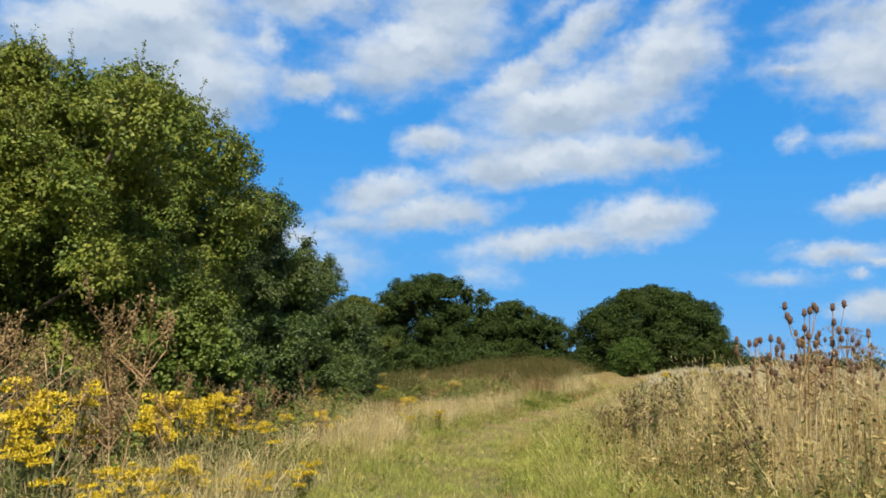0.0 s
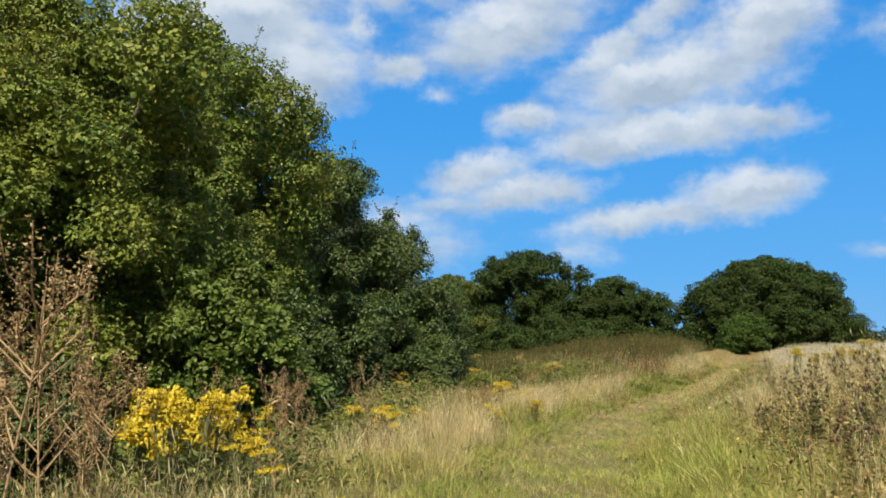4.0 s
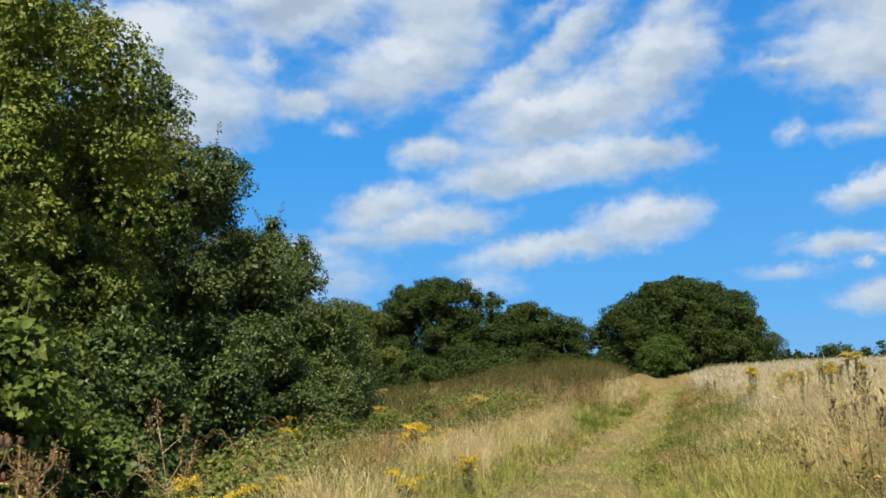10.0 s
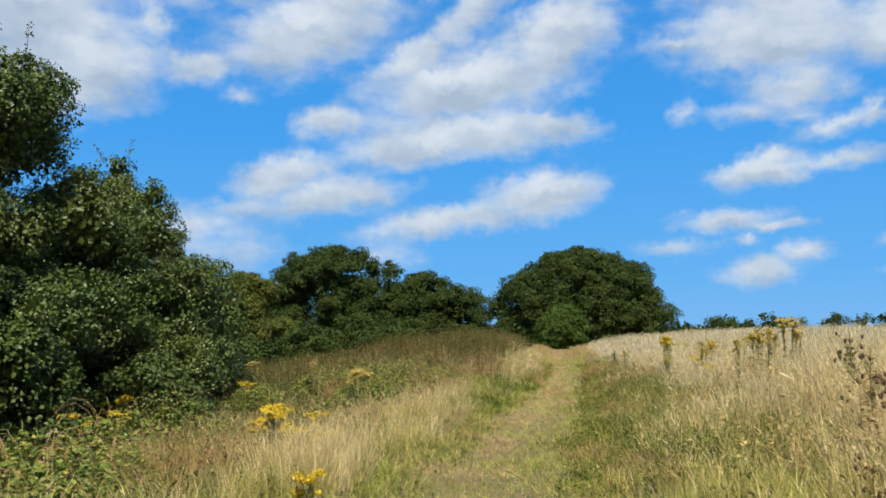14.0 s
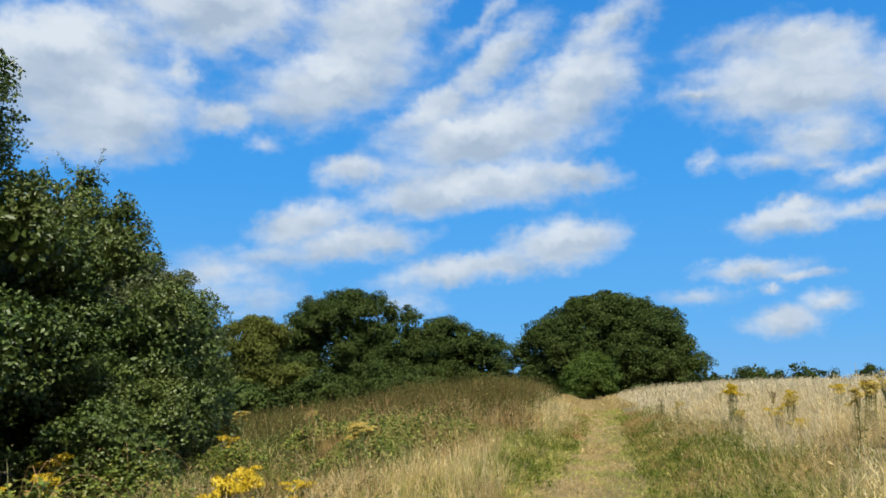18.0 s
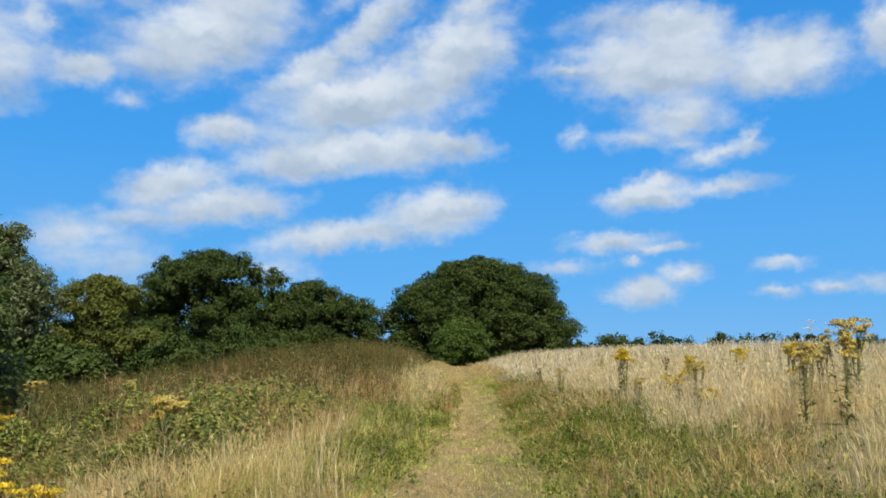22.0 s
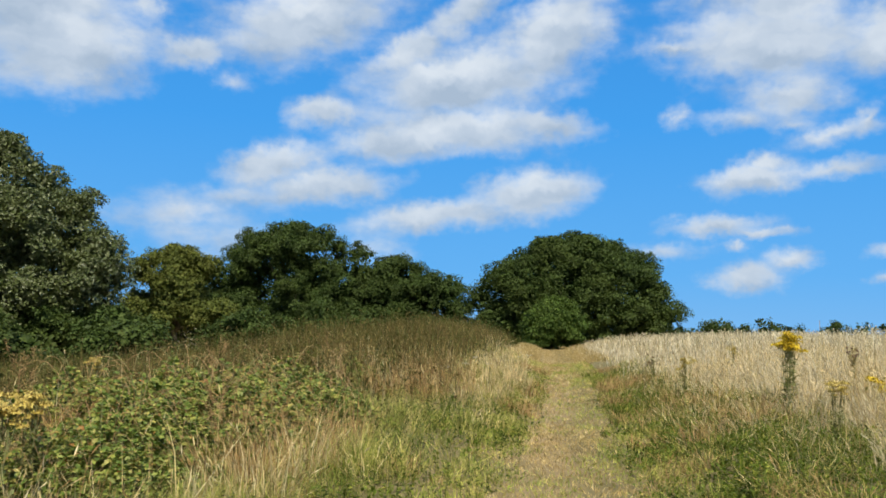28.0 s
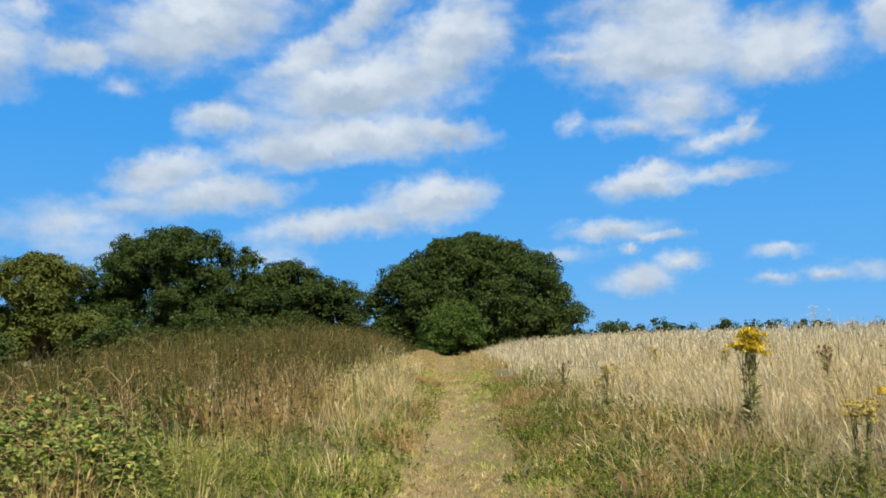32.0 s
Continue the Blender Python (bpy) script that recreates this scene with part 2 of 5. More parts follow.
def ground_z(x, y):
    x, y = np.asarray(x, float), np.asarray(y, float)
    u = x - track_x(y)
    far = step(np.hypot(x, y), 120, 260)
    right = (0.22 * step(u, 0.6, 1.8) + 0.42 * step(u, 1.5, 5.0)) * (1 - 0.45 * step(y, 50, 80)) + 0.16 * step(u, 4, 12) * step(y, 8, 16) + 0.40 * step(u, 4, 18) * step(y, 38, 66)
    mound = 0.55 * step(y, 36, 52) * (1 - step(y, 78, 100)) * step(-u, 0.8, 3.5) * (1 - step(-u, 5.5, 13))
    left = -0.58 * step(-u, 1.1, 5.8) * (1 - 0.4 * step(y, 40, 60)) + 0.52 * step(-u, 1.1, 5.0) * (1 - step(-u, 8.5, 11.5)) * step(y, 29, 36) * (1 - step(y, 60, 75)) - 0.5 * step(-u, 12, 26) - 0.45 * step(-u, 7, 16) * step(y, 34, 44) + 0.10 * step(-u, 0.6, 1.3) * (1 - step(-u, 2, 4))
    bumps = 0.035 * np.sin(1.7 * x + 0.6 * y) * np.sin(1.3 * y - 0.4 * x) + 0.02 * np.sin(4.1 * x + 1) * np.sin(3.3 * y)
    return smooth_interp(y, PROFILE_Y, PROFILE_Z) + (right + mound + left + bumps * step(np.abs(u), 0.6, 1.6)) * (1 - far)


# ---- mesh helpers ----
def mesh_object(name, verts, faces, mat, parent=None, label="", smooth=False):
    """One mesh object from arrays: faces is a list of integer arrays, all rows of one array having the same number of corners."""
    me = bpy.data.meshes.new(name)
    verts = np.asarray(verts, np.float32)
    faces = [np.asarray(f, np.int32) for f in faces if len(f)]
    loops = np.concatenate([f.ravel() for f in faces])
    counts = np.concatenate([np.full(len(f), f.shape[1]) for f in faces])
    starts = np.concatenate([[0], np.cumsum(counts)[:-1]]).astype(np.int32)
    me.vertices.add(len(verts))
    me.vertices.foreach_set("co", verts.ravel())
    me.loops.add(len(loops))
    me.loops.foreach_set("vertex_index", loops.astype(np.int32))
    me.polygons.add(len(counts))
    me.polygons.foreach_set("loop_start", starts)
    me.update(calc_edges=True)
    if smooth:
        me.polygons.foreach_set("use_smooth", np.ones(len(counts), bool))
    me.materials.append(mat)
    ob = new(name, me)
    ob.parent = parent
    if label:
        tagged(ob, label)
    return ob


def empty(name, at, label, category, group=""):
    e = new(name)
    e.location = at
    e.empty_display_size = 0.2
    return tagged(e, label, category, group)


class Geo:
    """Gathers vertices and faces of one mesh."""

    def __init__(self):
        self.v, self.f3, self.f4, self.n = [], [], [], 0

    def add(self, verts, quads=(), tris=()):
        verts = np.asarray(verts, float).reshape(-1, 3)
        if len(quads):
            self.f4.append(np.asarray(quads) + self.n)
        if len(tris):
            self.f3.append(np.asarray(tris) + self.n)
        self.v.append(verts)
        self.n += len(verts)

    def tube(self, points, radii, sides=5):
        points = np.asarray(points, float)
        tangent = np.gradient(points, axis=0)
        tangent /= np.linalg.norm(tangent, axis=1)[:, None] + 1e-9
        side = np.cross(tangent, [0.31, 0.17, 0.93])
        side /= np.linalg.norm(side, axis=1)[:, None] + 1e-9
        other = np.cross(tangent, side)
        a = np.arange(sides) * 2 * np.pi / sides
        ring = points[:, None] + np.asarray(radii)[:, None, None] * (np.cos(a)[None, :, None] * side[:, None] + np.sin(a)[None, :, None] * other[:, None])
        k = len(points)
        i, j = np.meshgrid(np.arange(k - 1), np.arange(sides), indexing="ij")
        q = np.stack([i * sides + j, i * sides + (j + 1) % sides, (i + 1) * sides + (j + 1) % sides, (i + 1) * sides + j], -1).reshape(-1, 4)
        self.add(ring, q)

    def leaves(self, base, along, normal, length, width, fold=0.25):
        """Folded pointed leaves, one a row: two triangles each side of the midrib joined at it."""
        base, along, normal = (np.asarray(a, float).reshape(-1, 3) for a in (base, along, normal))
        along = along / (np.linalg.norm(along, axis=1)[:, None] + 1e-9)
        side = np.cross(along, normal)
        side /= np.linalg.norm(side, axis=1)[:, None] + 1e-9
        up = np.cross(side, along)
        length, width = np.broadcast_to(length, len(base))[:, None], np.broadcast_to(width, len(base))[:, None]
        mid = base + along * length * 0.5
        v = np.stack([base, mid + side * width / 2 + up * width * fold, base + along * length, mid - side * width / 2 + up * width * fold], 1)
        k = np.arange(len(base))[:, None] * 4
        self.add(v, (), np.concatenate([k + [0, 1, 2], k + [0, 2, 3]]))

    def blades(self, base, height, lean, width, bend=0.5):
        """Grass blades, narrow at the foot, widest half way up, bent there and pointed."""
        base, lean = np.asarray(base, float), np.asarray(lean, float)
        n = len(base)
        height, width = np.broadcast_to(height, n)[:, None], np.broadcast_to(width, n)[:, None]
        a = rng.uniform(0, 2 * np.pi, n)
        side = np.stack([np.cos(a), np.sin(a), 0 * a], 1) * width / 2
        up = np.array([0, 0, 1.0])
        part = rng.uniform(0.35, 0.65, (n, 1))
        height = height / np.sqrt(1 + 0.7 * (lean ** 2).sum(1, keepdims=True))
        mid = base + up * height * part + lean * height * part * (1 - bend)
        tip = base + up * height * (1 - 0.25 * bend) + lean * height
        k = np.arange(n)[:, None] * 4
        self.add(np.stack([base, mid + side, mid - side, tip], 1), (), np.concatenate([k + [0, 1, 2], k + [1, 3, 2]]))

    def spikes(self, base, height, lean, width):
        """Short blades, one triangle each."""
        n = len(base)
        a = rng.uniform(0, 2 * np.pi, n)
        side = np.stack([np.cos(a), np.sin(a), 0 * a], 1) * np.broadcast_to(width, n)[:, None] / 2
        tip = base + np.array([0, 0, 1.0]) * height[:, None] + lean * height[:, None]
        self.add(np.stack([base - side, base + side, tip], 1), (), np.arange(n)[:, None] * 3 + [0, 1, 2])

    def blob(self, centre, radii, rings=6, sides=8, jitter=0.0):
        t = np.linspace(0, np.pi, rings + 1)[1:-1]
        a = np.arange(sides) * 2 * np.pi / sides
        v = np.stack([np.sin(t)[:, None] * np.cos(a), np.sin(t)[:, None] * np.sin(a), np.cos(t)[:, None] + 0 * a], -1).reshape(-1, 3)
        v = np.concatenate([v, [[0, 0, 1], [0, 0, -1]]])
        v = v * (1 + jitter * rng.uniform(-1, 1, (len(v), 1))) * radii + centre
        k = rings - 1
        i, j = np.meshgrid(np.arange(k - 1), np.arange(sides), indexing="ij")
        q = np.stack([i * sides + j, (i + 1) * sides + j, (i + 1) * sides + (j + 1) % sides, i * sides + (j + 1) % sides], -1).reshape(-1, 4)
        j = np.arange(sides)
        top = np.stack([0 * j + k * sides, j, (j + 1) % sides], -1)
        low = np.stack([0 * j + k * sides + 1, (k - 1) * sides + (j + 1) % sides, (k - 1) * sides + j], -1)
        self.add(v, q, np.concatenate([top, low]))

    def make(self, name, mat, parent=None, label="", smooth=False):
        faces = [np.concatenate(f) for f in (self.f4, self.f3) if f]
        return mesh_object(name, np.concatenate(self.v), faces, mat, parent, label, smooth)


def unit(n):
    v = rng.normal(size=(n, 3))
    return v / np.linalg.norm(v, axis=1)[:, None]


# ---- ground ----
def build_ground():
    xs = np.concatenate([[-5000, -2500, -1200, -600, -300, -160, -90, -60], np.arange(-45, -14, 1.5), np.arange(-14, 14, 0.35), np.arange(14, 45, 1.5), [50, 60, 75, 95, 130, 180, 260, 400, 700, 1300, 2500, 5000]])
    ys = np.concatenate([[-5000, -1500, -400, -120, -50, -25, -12], np.arange(-6, 60, 0.4), np.arange(60, 115, 1.5), [117, 122, 130, 140, 155, 175, 200, 240, 300, 400, 600, 1000, 2000, 5000]])
    x, y = np.meshgrid(xs, ys)
    z = ground_z(x, y)
    nx, ny = len(xs), len(ys)
    i, j = np.meshgrid(np.arange(ny - 1), np.arange(nx - 1), indexing="ij")
    q = np.stack([i * nx + j, i * nx + j + 1, (i + 1) * nx + j + 1, (i + 1) * nx + j], -1).reshape(-1, 4)
    m, nt, out = material("meadow ground")
    wear = nt.nodes.new("ShaderNodeAttribute")
    wear.attribute_name = "wear"
    # Thatch colours darkened: the shade under the grass stems is put into them
    shaded_thatch = mix_color(nt, place_noise(nt, 0.8), (0.15, 0.115, 0.045), (0.075, 0.088, 0.022))
    shaded_thatch = mix_color(nt, place_noise(nt, 14.0, 5.0, 0.3, 0.7), shaded_thatch, (0.21, 0.16, 0.065))
    worn = mix_color(nt, place_noise(nt, 3.0, 5.0), (0.27, 0.19, 0.085), (0.19, 0.14, 0.06))
    worn = mix_color(nt, place_noise(nt, 40.0, 3.0), worn, (0.34, 0.25, 0.12))
    col = mix_color(nt, wear.outputs["Fac"], shaded_thatch, worn)
    p = node(nt, "ShaderNodeBsdfPrincipled", Roughness=0.95)
    nt.links.new(col, p.inputs["Base Color"])
    bp = node(nt, "ShaderNodeBump", Strength=0.8, Distance=0.03)
    nt.links.new(place_noise(nt, 25.0, 6.0), bp.inputs["Height"])
    nt.links.new(bp.outputs[0], p.inputs["Normal"])
    nt.links.new(p.outputs[0], out.inputs["Surface"])
    g = mesh_object("ground", np.stack([x, y, z], -1).reshape(-1, 3), [q], m, smooth=True)
    u = x - track_x(y) + 0.12 * np.sin(0.9 * y) + 0.08 * np.sin(2.3 * y + 1)
    w = (1 - step(np.abs(u + 0.40), 0.2, 0.55)) * step(y, 19, 33) * (1 - step(y, 90, 110)) * (0.75 + 0.25 * np.sin(1.1 * y))
    g.data.attributes.new("wear", "FLOAT", "POINT").data.foreach_set("value", w.ravel().astype(np.float32))
    tagged(g, "dry summer meadow ground with a trodden straw-coloured path", "ground", kind="structure")


# ---- clouds ----
def build_clouds():
    """A far curved sheet across the sky ahead; u is the bearing, v the height, both in degrees."""
    az, el = np.linspace(-65, 65, 66), np.linspace(-1, 48, 26)
    a, e = np.meshgrid(az, el)
    r = 3500.0
    v = np.stack([r * np.sin(np.radians(a)) * np.cos(np.radians(e)), r * np.cos(np.radians(a)) * np.cos(np.radians(e)), r * np.sin(np.radians(e))], -1).reshape(-1, 3)
    i, j = np.meshgrid(np.arange(25), np.arange(65), indexing="ij")
    q = np.stack([i * 66 + j, i * 66 + j + 1, (i + 1) * 66 + j + 1, (i + 1) * 66 + j], -1).reshape(-1, 4)
    m, nt, out = material("clouds")
    uv = nt.nodes.new("ShaderNodeUVMap")
    uv.uv_map = "bearing"

    def vec(op, p, b):
        n = nt.nodes.new("ShaderNodeVectorMath")
        n.operation = op
        for s, val in zip(n.inputs, (p, b)):
            if isinstance(val, bpy.types.NodeSocket):
                nt.links.new(val, s)
            else:
                s.default_value = val
        return n

    def calc(op, p, b, c=None):
        n = nt.nodes.new("ShaderNodeMath")
        n.operation = op
        for s, val in zip(n.inputs, (p, b, c)):
            if isinstance(val, bpy.types.NodeSocket):
                nt.links.new(val, s)
            elif val is not None:
                s.default_value = val
        return n.outputs[0]

    def fbm(scale, detail, at, colour=False, rough=0.55):
        n = node(nt, "ShaderNodeTexNoise", Scale=scale, Detail=detail, Roughness=rough)
        nt.links.new(at, n.inputs["Vector"])
        return n.outputs["Color" if colour else "Fac"]

    p0 = uv.outputs[0]
    w1 = vec("SUBTRACT", fbm(0.35, 3.0, p0, True), (0.5, 0.5, 0.5)).outputs[0]
    w1 = vec("MULTIPLY", w1, (2.2, 1.3, 0)).outputs[0]
    w2 = vec("SUBTRACT", fbm(1.3, 3.0, p0, True), (0.5, 0.5, 0.5)).outputs[0]
    w2 = vec("MULTIPLY", w2, (1.5, 0.95, 0)).outputs[0]
    at = vec("ADD", vec("ADD", p0, w1).outputs[0], w2).outputs[0]
    total, tops = None, None

    def puff(x, y, rx, ry, tilt=0.0, thick=1.0):
        nonlocal total, tops
        mp = nt.nodes.new("ShaderNodeMapping")
        mp.vector_type = "TEXTURE"
        mp.inputs["Location"].default_value = (x, y, 0)
        mp.inputs["Rotation"].default_value = (0, 0, radians(tilt))
        mp.inputs["Scale"].default_value = (rx * 1.2, ry * 1.25, 1)
        nt.links.new(at, mp.inputs["Vector"])
        length = vec("LENGTH", mp.outputs[0], (0, 0, 0)).outputs["Value"]
        body = calc("MULTIPLY", calc("SUBTRACT", 1.0, length), thick * min(1.0, 0.55 + 0.30 * ry))
        total = body if total is None else calc("SMOOTH_MAX", total, body, 0.34)
        sep = nt.nodes.new("ShaderNodeSeparateXYZ")
        nt.links.new(mp.outputs[0], sep.inputs[0])
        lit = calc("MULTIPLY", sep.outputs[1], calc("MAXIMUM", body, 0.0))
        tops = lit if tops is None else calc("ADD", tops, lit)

    # the tall stacked cloud ahead
    puff(-9.8, 14.0, 2.4, 1.00, 6)
    puff(-0.7, 13.2, 7.5, 1.57, 2)
    puff(5.5, 13.7, 3.4, 0.94, -7)
    puff(-0.1, 16.5, 7.5, 2.28, 8)
    puff(6.0, 19.6, 4.5, 2.44, 22)
    puff(-5.0, 12.2, 4.6, 1.18, 5)
    puff(-3.8, 18.4, 3.6, 1.18, 28)
    puff(0.3, 21.5, 4.2, 1.34, 38, 0.8)
    puff(8.2, 23.3, 3.9, 1.18, 30, 0.7)
    puff(-0.4, 24.3, 3.4, 0.63, 42, 0.55)
    puff(-2.6, 27.2, 4.5, 1.18, 26)
    # the broad cloud up to its left
    puff(-11.3, 19.9, 6.1, 2.44, 15)
    puff(-8.9, 23.5, 4.7, 3.15, 34)
    puff(-6.3, 26.2, 3.5, 2.36, 42)
    puff(-19.0, 24.1, 5.9, 2.75, 11)
    puff(-21.5, 24.9, 5.1, 2.36, 12)
    puff(-21.9, 19.9, 1.0, 1.97, 11, 0.5)
    # the cloud beyond it
    puff(-26.6, 16.6, 5.5, 2.83, 8)
    puff(-28.7, 18.8, 5.5, 2.75, 9)
    puff(-18.9, 17.2, 2.3, 1.02, 5)
    puff(-16.3, 15.5, 0.9, 0.45, 4, 0.4)
    puff(-33.1, 18.8, 5.7, 2.36, 11)
    puff(-29.5, 20.8, 5.7, 1.97, 10)
    puff(-29.6, 20.6, 4.7, 2.36, 7)
    # low strips
    puff(-13.2, 10.4, 3.5, 1.34, 15)
    puff(-9.7, 9.1, 4.7, 1.14, 6)
    puff(-15.3, 8.1, 3.1, 0.63, 4, 0.6)
    puff(-19.0, 6.7, 4.7, 1.18, 6, 0.5)
    puff(-16.7, 5.1, 3.1, 1.18, 2, 0.4)
    puff(-1.7, 7.4, 5.8, 1.06, 8)
    puff(4.8, 9.0, 4.0, 1.57, 9)
    puff(-6.1, 5.0, 1.9, 0.98, 2, 0.4)
    # the broad cloud over the field
    puff(20.6, 18.3, 6.6, 2.28, -3)
    puff(21.0, 20.6, 3.9, 1.65, -4)
    puff(28.1, 17.9, 4.2, 2.0, 0)
    puff(14.2, 18.4, 2.3, 0.51, -1, 0.8)
    puff(16.3, 21.6, 2.8, 0.71, 12, 0.5)
    puff(21.6, 15.1, 3.2, 1.34, 2, 0.75)
    puff(18.9, 13.8, 2.5, 0.67, 3, 0.6)
    puff(21.5, 13.3, 1.5, 0.47, -3, 0.6)
    puff(14.5, 13.9, 1.0, 0.6, 19, 0.6)
    puff(23.9, 12.4, 2.3, 0.71, 9, 0.8)
    puff(25.8, 13.2, 1.2, 0.51, 37, 0.8)
    puff(19.1, 9.8, 3.1, 0.94, 5)
    puff(20.0, 10.7, 1.5, 0.71, 8)
    puff(24.2, 10.1, 3.3, 0.51, 6, 0.75)
    puff(35.1, 19.0, 2.0, 1.89, -3)
    # small ones low down
    puff(17.1, 6.9, 3.0, 0.63, 2)
    puff(19.8, 6.4, 1.9, 0.35, -1)
    puff(18.1, 5.6, 0.8, 0.35, -0, 0.8)
    puff(18.8, 3.5, 2.2, 0.87, 2)
    puff(21.4, 4.7, 1.7, 0.59, 2, 0.85)
    puff(13.6, 5.2, 2.1, 0.51, 0, 0.6)
    puff(28.0, 5.1, 1.5, 0.43, -1, 0.75)
    puff(27.4, 3.3, 1.3, 0.43, 2, 0.9)
    puff(30.9, 3.6, 1.0, 0.35, -1, 0.7)
    puff(32.7, 3.9, 1.5, 0.51, -1, 0.55)
    puff(30.3, 3.7, 1.0, 0.43, -3, 0.7)
    puff(35.2, 10.9, 0.6, 0.28, -5, 0.5)
    puff(44.0, 12.0, 4.0, 1.4)
    puff(48.0, 22.0, 6.0, 2.4)
    puff(-45.0, 17.0, 6.0, 2.5)

    wide = vec("MULTIPLY", p0, (0.62, 1.15, 1)).outputs[0]
    soft = fbm(0.7, 5.0, wide, False, 0.52)
    dense = calc("ADD", total, calc("MULTIPLY", calc("SUBTRACT", soft, 0.5), 0.72))
    mr = node(nt, "ShaderNodeMapRange", From_Min=-0.20, From_Max=0.62)
    mr.interpolation_type = "SMOOTHSTEP"
    nt.links.new(dense, mr.inputs["Value"])
    veil = calc("MULTIPLY", mr.outputs[0], 0.95)
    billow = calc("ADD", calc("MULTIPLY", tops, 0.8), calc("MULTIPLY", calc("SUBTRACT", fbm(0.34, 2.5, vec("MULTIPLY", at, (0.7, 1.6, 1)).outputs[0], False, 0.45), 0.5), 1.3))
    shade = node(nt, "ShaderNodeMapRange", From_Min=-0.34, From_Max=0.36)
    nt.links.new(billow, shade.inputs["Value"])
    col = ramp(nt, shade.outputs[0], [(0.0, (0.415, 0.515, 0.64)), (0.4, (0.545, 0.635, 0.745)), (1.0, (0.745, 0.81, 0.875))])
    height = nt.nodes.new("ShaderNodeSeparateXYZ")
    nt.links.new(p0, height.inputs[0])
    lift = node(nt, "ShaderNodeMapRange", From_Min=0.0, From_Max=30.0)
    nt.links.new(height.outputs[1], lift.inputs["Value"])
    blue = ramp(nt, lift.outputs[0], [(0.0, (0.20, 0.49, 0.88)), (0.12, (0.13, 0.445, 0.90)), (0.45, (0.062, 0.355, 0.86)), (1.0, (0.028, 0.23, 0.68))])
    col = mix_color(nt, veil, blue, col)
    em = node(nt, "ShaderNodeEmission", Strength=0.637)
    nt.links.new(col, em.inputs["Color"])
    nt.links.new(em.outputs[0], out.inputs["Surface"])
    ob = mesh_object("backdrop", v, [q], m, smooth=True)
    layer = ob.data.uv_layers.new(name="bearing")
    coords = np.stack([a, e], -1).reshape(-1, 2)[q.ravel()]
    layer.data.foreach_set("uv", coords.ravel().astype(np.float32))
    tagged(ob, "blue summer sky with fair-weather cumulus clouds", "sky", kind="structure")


build_ground()
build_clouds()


# ---- trees ----
def tree(name, label, at, height, rx, ry, leaf, clumps, mat, lobes=26, low=0.12, trunk=0.2, peaks=(), per=5, seed=1, box=2.2, shoots=0, back=0.0, inner=True, depth=0.58):
    """A spreading tree: trunk, limbs and a crown of leaf clumps on many uneven lobes. peaks: extra lobes (dx, dy, z, r) in metres from the base."""
    local = np.random.default_rng(seed)
    z0 = float(ground_z(at[0], at[1])) - 0.05
    root = empty(name, (at[0], at[1], z0), label, "tree")
    cz = height * (0.45 + low / 2)
    up = local.uniform(0.0, 1.0, lobes) ** 0.8
    size = local.uniform(0.12, 0.25, lobes) * min(rx, ry, height * 0.6) * (1.1 - 0.35 * up)
    turn = np.arange(lobes) * 2.39996 + local.uniform(-0.3, 0.3, lobes)
    ring = np.sqrt(np.clip(1 - (np.maximum(up - 0.28, 0) / 0.72) ** box, 0, 1)) * (0.86 + 0.14 * np.minimum(up / 0.28, 1)) * local.uniform(depth, 1.05, lobes)
    centre = np.stack([np.cos(turn) * np.maximum(ring * rx - size, 0), np.sin(turn) * np.maximum(ring * ry - size, 0), (low + (1 - low) * up) * (height - size) ], 1)
    centre[:, 2] = np.maximum(centre[:, 2], size * 0.55 + height * low * 0.4)
    lob = [(*c, s) for c, s in zip(centre, size)] + [tuple(p) for p in peaks]
    for f, q in ((0.3, 0.62), (0.55, 0.55), (0.75, 0.38)) if inner else ():
        lob.append((0, 0, height * f, min(rx, ry, height * 0.6) * q))
    for k in range(9 if inner else 0):
        a = k * 0.7
        lob.append((np.cos(a) * rx * 0.45, np.sin(a) * ry * 0.45, height * (0.22, 0.4, 0.58)[k % 3], min(rx, ry, height * 0.6) * 0.31))
    lob = np.array(lob)
    # trunk and limbs
    g = Geo()
    fork = height * (0.16 + low)
    g.tube([(0, 0, -0.2), (0.03, 0.02, fork * 0.5), (-0.02, 0.05, fork), (0.1, 0, cz)], [trunk * 1.35, trunk, trunk * 0.8, trunk * 0.35], 8)
    g.make("trunk", BARK, root)
    for k in local.permutation(len(lob))[: min(9, len(lob))]:
        c = lob[k, :3]
        g = Geo()
        knee = np.array([c[0] * 0.4, c[1] * 0.4, fork + (c[2] - fork) * 0.5]) + local.normal(size=3) * 0.15
        g.tube([(0, 0, fork * 0.8), knee, c * 0.92, c + [0, 0, lob[k, 3] * 0.5]], [trunk * 0.5, trunk * 0.32, trunk * 0.16, trunk * 0.05], 6)
        g.make("limb", BARK, root)
    # crown: sprays of leaves sitting on the lobes, each lit on its own upper side
    share = lob[:, 3] ** 2 / (lob[:, 3] ** 2).sum()
    each = 26
    want = clumps * per // each
    pick = local.choice(len(lob), want * 5, p=share)
    n = local.normal(size=(len(pick), 3))
    n[:, 2] += 0.25
    n /= np.linalg.norm(n, axis=1)[:, None]
    radius = lob[pick, 3] * local.uniform(0.80, 1.10, len(pick))
    c = lob[pick, :3] + n * radius[:, None] * [1, 1, 0.86]
    out = lob[pick, :3] * [1, 1, 0] / (np.linalg.norm(lob[pick, :2], axis=1)[:, None] + 0.3) + [0, 0, 0.75]
